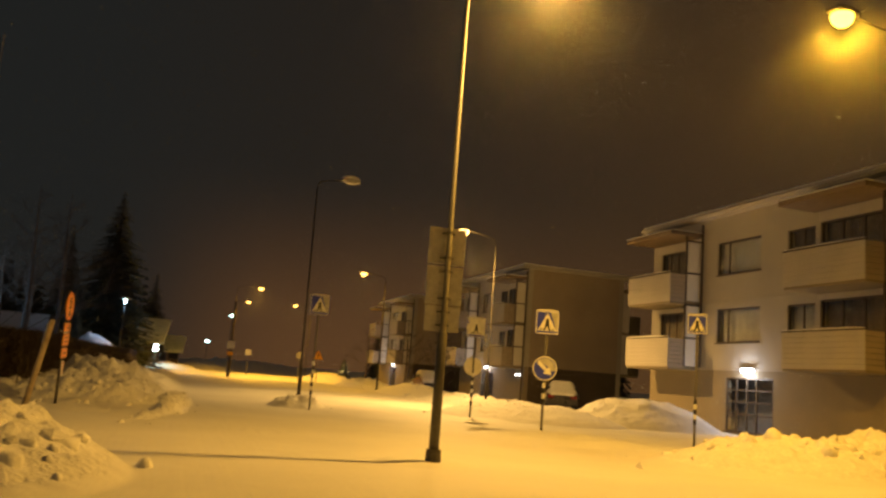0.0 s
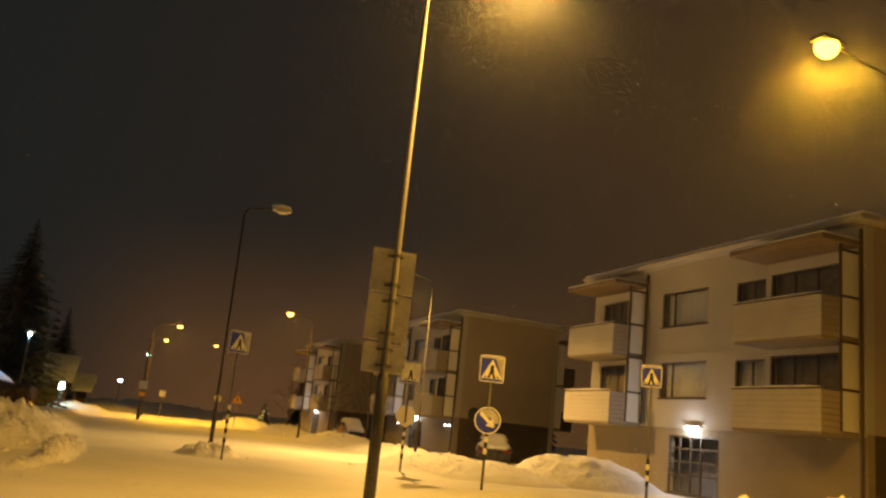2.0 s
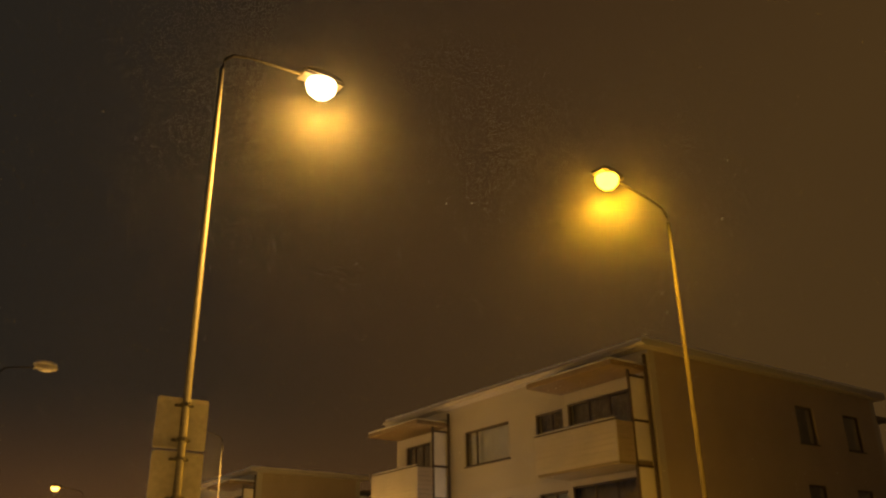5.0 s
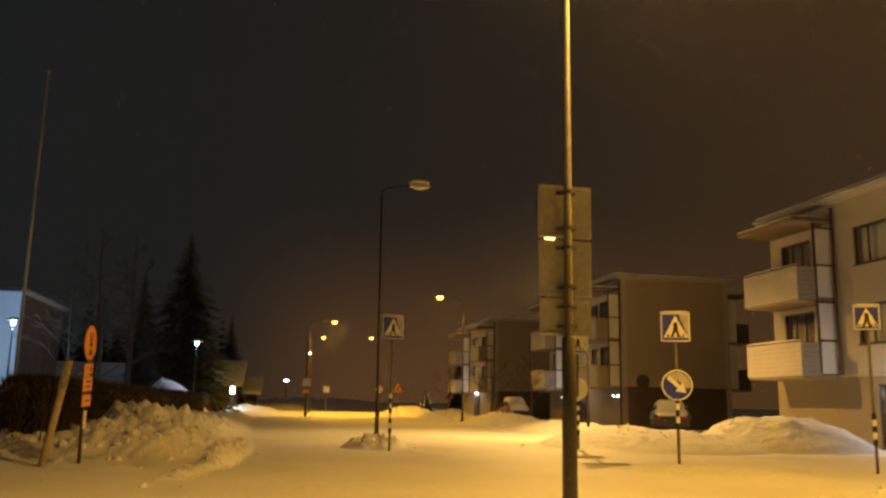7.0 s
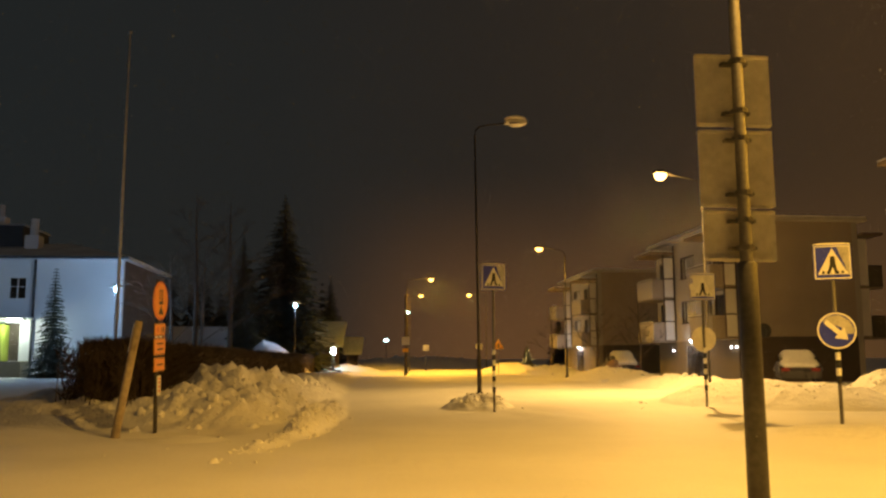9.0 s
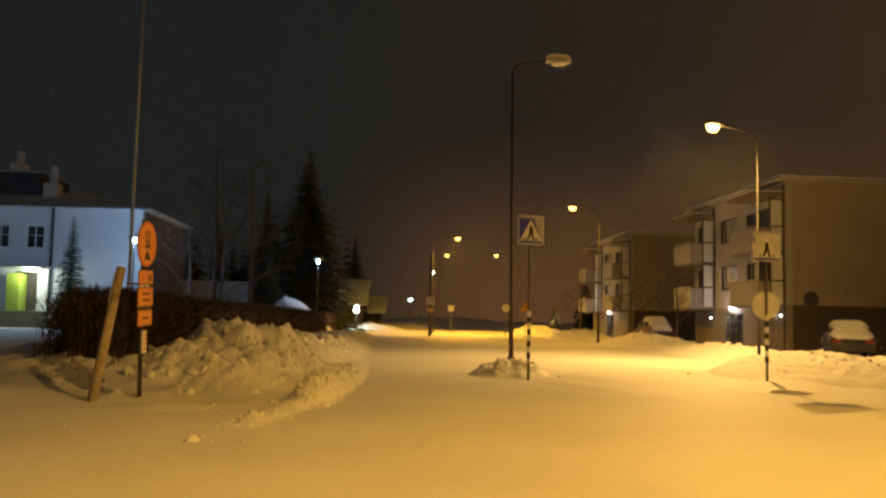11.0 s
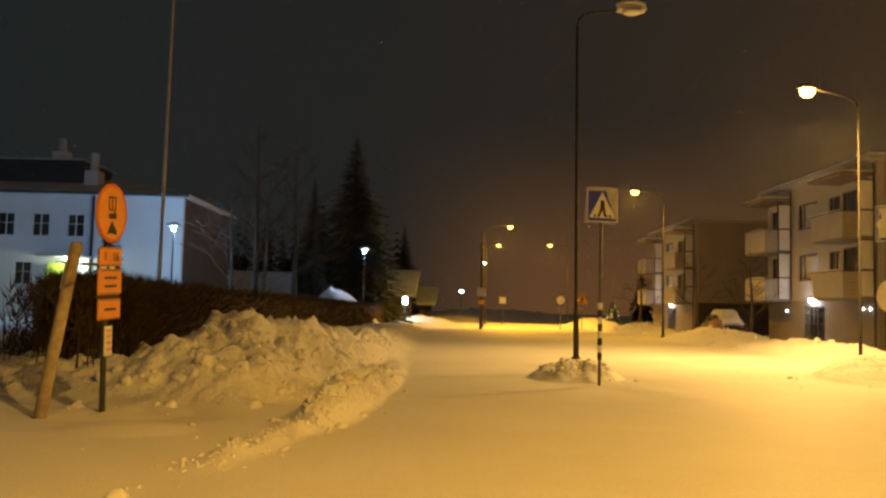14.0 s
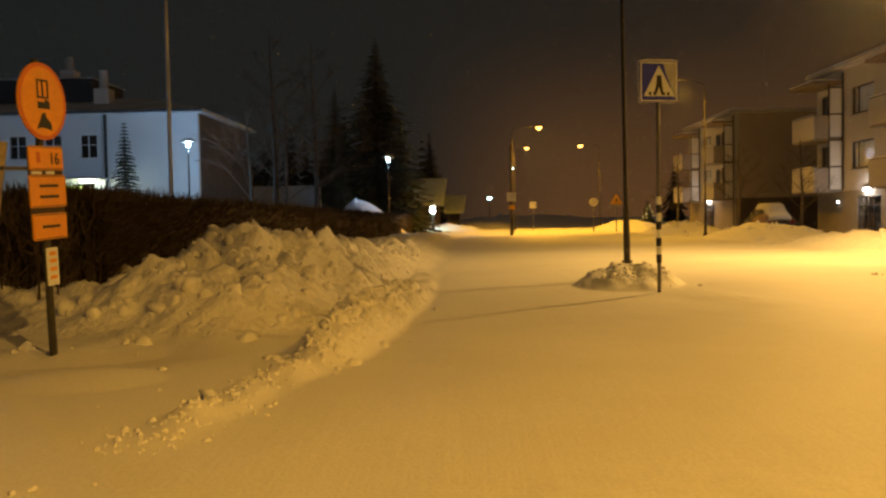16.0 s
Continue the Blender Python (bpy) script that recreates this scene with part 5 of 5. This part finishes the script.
def frozen_clump(x, y):
    """A rough brown clump standing in the ploughed bank."""
    bm = bmesh.new()
    bmesh.ops.create_icosphere(bm, subdivisions=3, radius=1.0)
    for v in bm.verts:
        c = v.co.copy()
        f = 1 + 0.35 * noise.noise(c * 1.7) + 0.18 * noise.noise(c * 5.0)
        v.co = Vector((0.46 * c.x * f, 0.42 * c.y * f, 0.6 * c.z * f + 0.5))
    ob = finish("frozen_clump", bm, CLUMP, smooth=True)
    ob.matrix_basis = pose(x, y, snow_height(x, y) - 0.05)
    return tagged(ob, "brown clump of frozen earth and snow on the bank", "frozen earth")


frozen_clump(16.3, 54.5)


def lit_post(x, y):
    t = thing("bollard_lamp", "short dark post with a bright white lamp", "lamp", (x, y, 0))
    part("post", box(-0.13, 0.13, -0.13, 0.13, -0.1, 1.75, 0.02), DARK_CLAD, t)
    part("lamp_glass", box(-0.22, 0.22, -0.22, 0.22, 1.755, 2.35, 0.05), BOWL_WHITE, t, "glowing white lamp glass")
    part("hood", lathe([(0.36, 2.36), (0.3, 2.45), (0.06, 2.58)], 4), SNOW, t)
    point_light("bollard_light", (x + 0.05, y - 0.5, 2.1), 190, (0.40, 0.85, 0.88), 0.2)


lit_post(-1.9, 88.0)


def car(x, y, turn, snowy, label):
    t = thing("parked_car", label, "car", (x, y, 0), turn, "parked cars")
    prof = [(-2.1, 0.32), (-2.12, 0.72), (-1.95, 0.9), (-1.55, 0.96), (-0.95, 1.40), (0.55, 1.43), (1.15, 0.98), (1.95, 0.85), (2.12, 0.62), (2.1, 0.32)]
    bm = slab(prof, -0.84, 0.84)
    for v in bm.verts:
        if v.co.z > 1.2:
            v.co.y *= 0.78
    bmesh.ops.bevel(bm, geom=bm.edges[:], offset=0.05, segments=2, affect="EDGES")
    body = part("body", bm, CAR_PAINT, t, "dark painted body")
    part("windscreen", slab([(0.62, 1.36), (1.1, 1.02), (1.12, 1.03), (0.66, 1.38)], -0.6, 0.6), GLASS, body)
    for s in (-1, 1):
        part("side_window", slab([(-1.25, 1.02), (-0.9, 1.33), (0.5, 1.35), (0.9, 1.02)], s * 0.80, s * 0.785), GLASS, body)
    for cx in (-1.3, 1.3):
        for cy in (-0.76, 0.76):
            w = part("wheel", tube([(cx, cy - 0.1, 0.3), (cx, cy + 0.1, 0.3)], [0.31, 0.31], 16), RUBBER, t)
            part("rim", tube([(cx, cy - 0.11, 0.3), (cx, cy + 0.11, 0.3)], [0.19, 0.19], 12), STEEL, w)
    for cy in (-0.6, 0.6):
        part("tail_light", box(-2.16, -2.09, cy - 0.16, cy + 0.16, 0.66, 0.8), RED_LENS, body)
        part("headlight", box(2.05, 2.13, cy - 0.18, cy + 0.18, 0.58, 0.72), SIGN_WHITE, body)
    top = 0.3 if snowy else 0.18
    cap = bmesh.new()
    nx, ny = 26, 12
    grid = []
    for i in range(nx + 1):
        row = []
        u = -2.05 + 4.1 * i / nx
        zz = np.interp(u, [p[0] for p in prof[1:-1]], [p[1] for p in prof[1:-1]])
        for j in range(ny + 1):
            w = -1 + 2 * j / ny
            hw = 0.84 if zz < 1.1 else 0.70
            lift = (1 - abs(w) ** 5) * (1 - abs(u / 2.1) ** 8)
            drop = (0.55 if snowy else 0.1) * abs(w) ** 6
            row.append(cap.verts.new((u, w * hw * 1.04, zz - 0.01 - drop + top * lift * (1 + 0.25 * rough_noise(u, w, 1.7)))))
        grid.append(row)
    for i in range(nx):
        for j in range(ny):
            cap.faces.new((grid[i][j], grid[i + 1][j], grid[i + 1][j + 1], grid[i][j + 1]))
    bmesh.ops.solidify(cap, geom=cap.faces[:], thickness=0.03)
    part("snow_cover", cap, SNOW, body, "thick cover of snow", True)
    return t


car(17.5, 56.8, 85, True, "parked car wholly buried under snow")
car(20.6, 40.6, 66, False, "dark parked car with snow on its roof and bonnet")


def far_signs():
    p = thing("wooden_post", "weathered wooden pole with small sign boards", "pole", (4.25, 68.0, 0))
    part("pole", tube([(0, 0, -0.2), (0, 0, 6.1)], [0.11, 0.085], 10), BARK, p)
    part("sign_plate", rounded_plate(0.3, 0.3, 2.6, -0.14, -0.12), PLATE_BACK, p, "small pale sign board")
    part("sign_plate", rounded_plate(0.22, 0.14, 1.9, -0.14, -0.12), SIGN_YELLOW, p, "small yellow sign board")
    t = thing("warning_sign", "yellow triangular warning sign on a steel post", "traffic sign", (12.25, 73.3, 0), 5)
    part("post", tube([(0, 0, -0.1), (0, 0, 2.7)], [0.035, 0.035], 8), STEEL, t)
    part("sign_plate", slab([(-0.48, 2.05), (0.48, 2.05), (0, 2.86)], -0.06, -0.045), SIGN_YELLOW, t, "yellow triangle")
    part("text_bar", box(-0.05, 0.05, -0.065, -0.061, 2.2, 2.5), SIGN_BLACK, t)
    for x, y, kind in ((11.0, 76.0, "disc"), (7.6, 92.0, "square")):
        s = thing("traffic_sign", "small traffic sign seen from behind on a post", "traffic sign", (x, y, 0), 0, "far traffic signs")
        part("post", tube([(0, 0, -0.1), (0, 0, 2.5)], [0.035, 0.035], 8), STEEL, s)
        part("sign_plate", slab(disc_outline(0.33, 0, 2.3, 20), -0.06, -0.045) if kind == "disc" else rounded_plate(0.32, 0.32, 2.4, -0.06, -0.045), PLATE_BACK, s)
    # round sign on the end wall of the middle house
    w = thing("wall_sign", "dark round sign mounted on the brown end wall", "traffic sign", (21.5, 45.29, -0.15))
    part("sign_plate", slab(disc_outline(0.36, 0, 2.75, 24), 0.0, 0.03), DARK_ROOF, w)
    part("rim", slab(disc_outline(0.40, 0, 2.75, 24), 0.031, 0.045), SIDE_BOARD, w)


far_signs()


def lit_bush(x, y):
    rng = random.Random(9)
    t = spruce(x, y, 2.4, 0.9, 31, "small spruce hung with warm string lights")
    for k in range(16):
        f = rng.random()
        a = k * 2.1
        r = 0.85 * (1 - f) + 0.05
        bm = bmesh.new()
        bmesh.ops.create_icosphere(bm, subdivisions=1, radius=0.035, matrix=Matrix.Translation((r * math.cos(a), r * math.sin(a), 0.3 + 1.9 * f)))
        part("bulb", bm, STRING_LIGHT, t)


lit_bush(15.9, 79.5)


def far_light(x, y, z, mat, label, r=0.22):
    t = thing("far_lamp", label, "street lamp", (x, y, 0), 0, "far lamps")
    part("pole", tube([(0, 0, -0.1), (0, 0, z)], [0.06, 0.04], 8), DARK_STEEL, t)
    part("diffuser", lathe([(r * 0.4, z), (r, z + 0.1), (r, z + 0.2), (r * 0.3, z + 0.34)], 12), mat, t, "glowing lamp glass", True)


far_light(4.6, 135.0, 4.0, BOWL_COOL, "distant garden lamp with white light", 0.35)
far_light(8.2, 140.0, 8.6, BOWL_COOL, "distant street lamp with white light", 0.3)


# bulbs added in place of small lit windows, spaced to fit the camera's view
for lamp_y, lamp_z in ((45.9, 1.8), (46.5, 1.8), (54.75, 1.7)):
    bulb = thing("window_bulb", "small bright bulb standing in for a lit ground floor window", "lamp", (20.3, lamp_y, lamp_z), 0, "small wall bulbs")
    part("bulb_glass", lathe([(0.015, -0.045), (0.04, -0.02), (0.04, 0.02), (0.015, 0.045)], 10), BOWL_WHITE, bulb).matrix_basis = pose(-0.05, 0, 0)
    part("socket", box(-0.02, 0.04, -0.04, 0.04, 0.05, 0.1), TRIM, bulb)


# ---- falling snow ----
def flake_mesh(name, places, small, big, gen, label):
    n = len(places)
    tri = gen.normal(size=(n, 3, 3))
    tri /= np.linalg.norm(tri, axis=2, keepdims=True)
    verts = (places[:, None, :] + tri * gen.uniform(small, big, (n, 1, 1))).reshape(-1, 3)
    me = bpy.data.meshes.new(name)
    me.vertices.add(3 * n)
    me.vertices.foreach_set("co", verts.ravel())
    me.loops.add(3 * n)
    me.loops.foreach_set("vertex_index", np.arange(3 * n))
    me.polygons.add(n)
    me.polygons.foreach_set("loop_start", np.arange(0, 3 * n, 3))
    me.update(calc_edges=True)
    me.materials.append(FLAKE)
    tagged(new(name, me), label, "snow", kind="stuff")


def build_falling_snow():
    gen = np.random.default_rng(8)
    p = gen.uniform((-6.0, 2.5, 0.6), (17.0, 40.0, 11.5), (160000, 3))
    clear = (np.abs(p[:, 0] - 1.0) > 2.2) | (p[:, 1] > 16.0) | (p[:, 2] > 3.6)
    flake_mesh("falling_snow", p[clear], 0.0025, 0.0048, gen, "fine snowflakes drifting in the lamplight")
    p = gen.uniform((-9.0, 4.0, 1.2), (18.0, 30.0, 11.5), (9000, 3))
    clear = (np.abs(p[:, 0] - 1.0) > 2.6) | (p[:, 1] > 17.5) | (p[:, 2] > 4.2)
    flake_mesh("falling_snow", p[clear], 0.005, 0.011, gen, "large loose snowflakes sinking through the lamplight")
    # larger flakes, added to veil the dark hedge and trees like haze
    p = gen.uniform((-24.0, 22.0, 0.3), (22.0, 62.0, 13.0), (300000, 3))
    flake_mesh("falling_snow", p, 0.004, 0.008, gen, "snowfall drifting between the houses and the garden")
    # flakes packed denser than the snowfall to form the lamps' halos
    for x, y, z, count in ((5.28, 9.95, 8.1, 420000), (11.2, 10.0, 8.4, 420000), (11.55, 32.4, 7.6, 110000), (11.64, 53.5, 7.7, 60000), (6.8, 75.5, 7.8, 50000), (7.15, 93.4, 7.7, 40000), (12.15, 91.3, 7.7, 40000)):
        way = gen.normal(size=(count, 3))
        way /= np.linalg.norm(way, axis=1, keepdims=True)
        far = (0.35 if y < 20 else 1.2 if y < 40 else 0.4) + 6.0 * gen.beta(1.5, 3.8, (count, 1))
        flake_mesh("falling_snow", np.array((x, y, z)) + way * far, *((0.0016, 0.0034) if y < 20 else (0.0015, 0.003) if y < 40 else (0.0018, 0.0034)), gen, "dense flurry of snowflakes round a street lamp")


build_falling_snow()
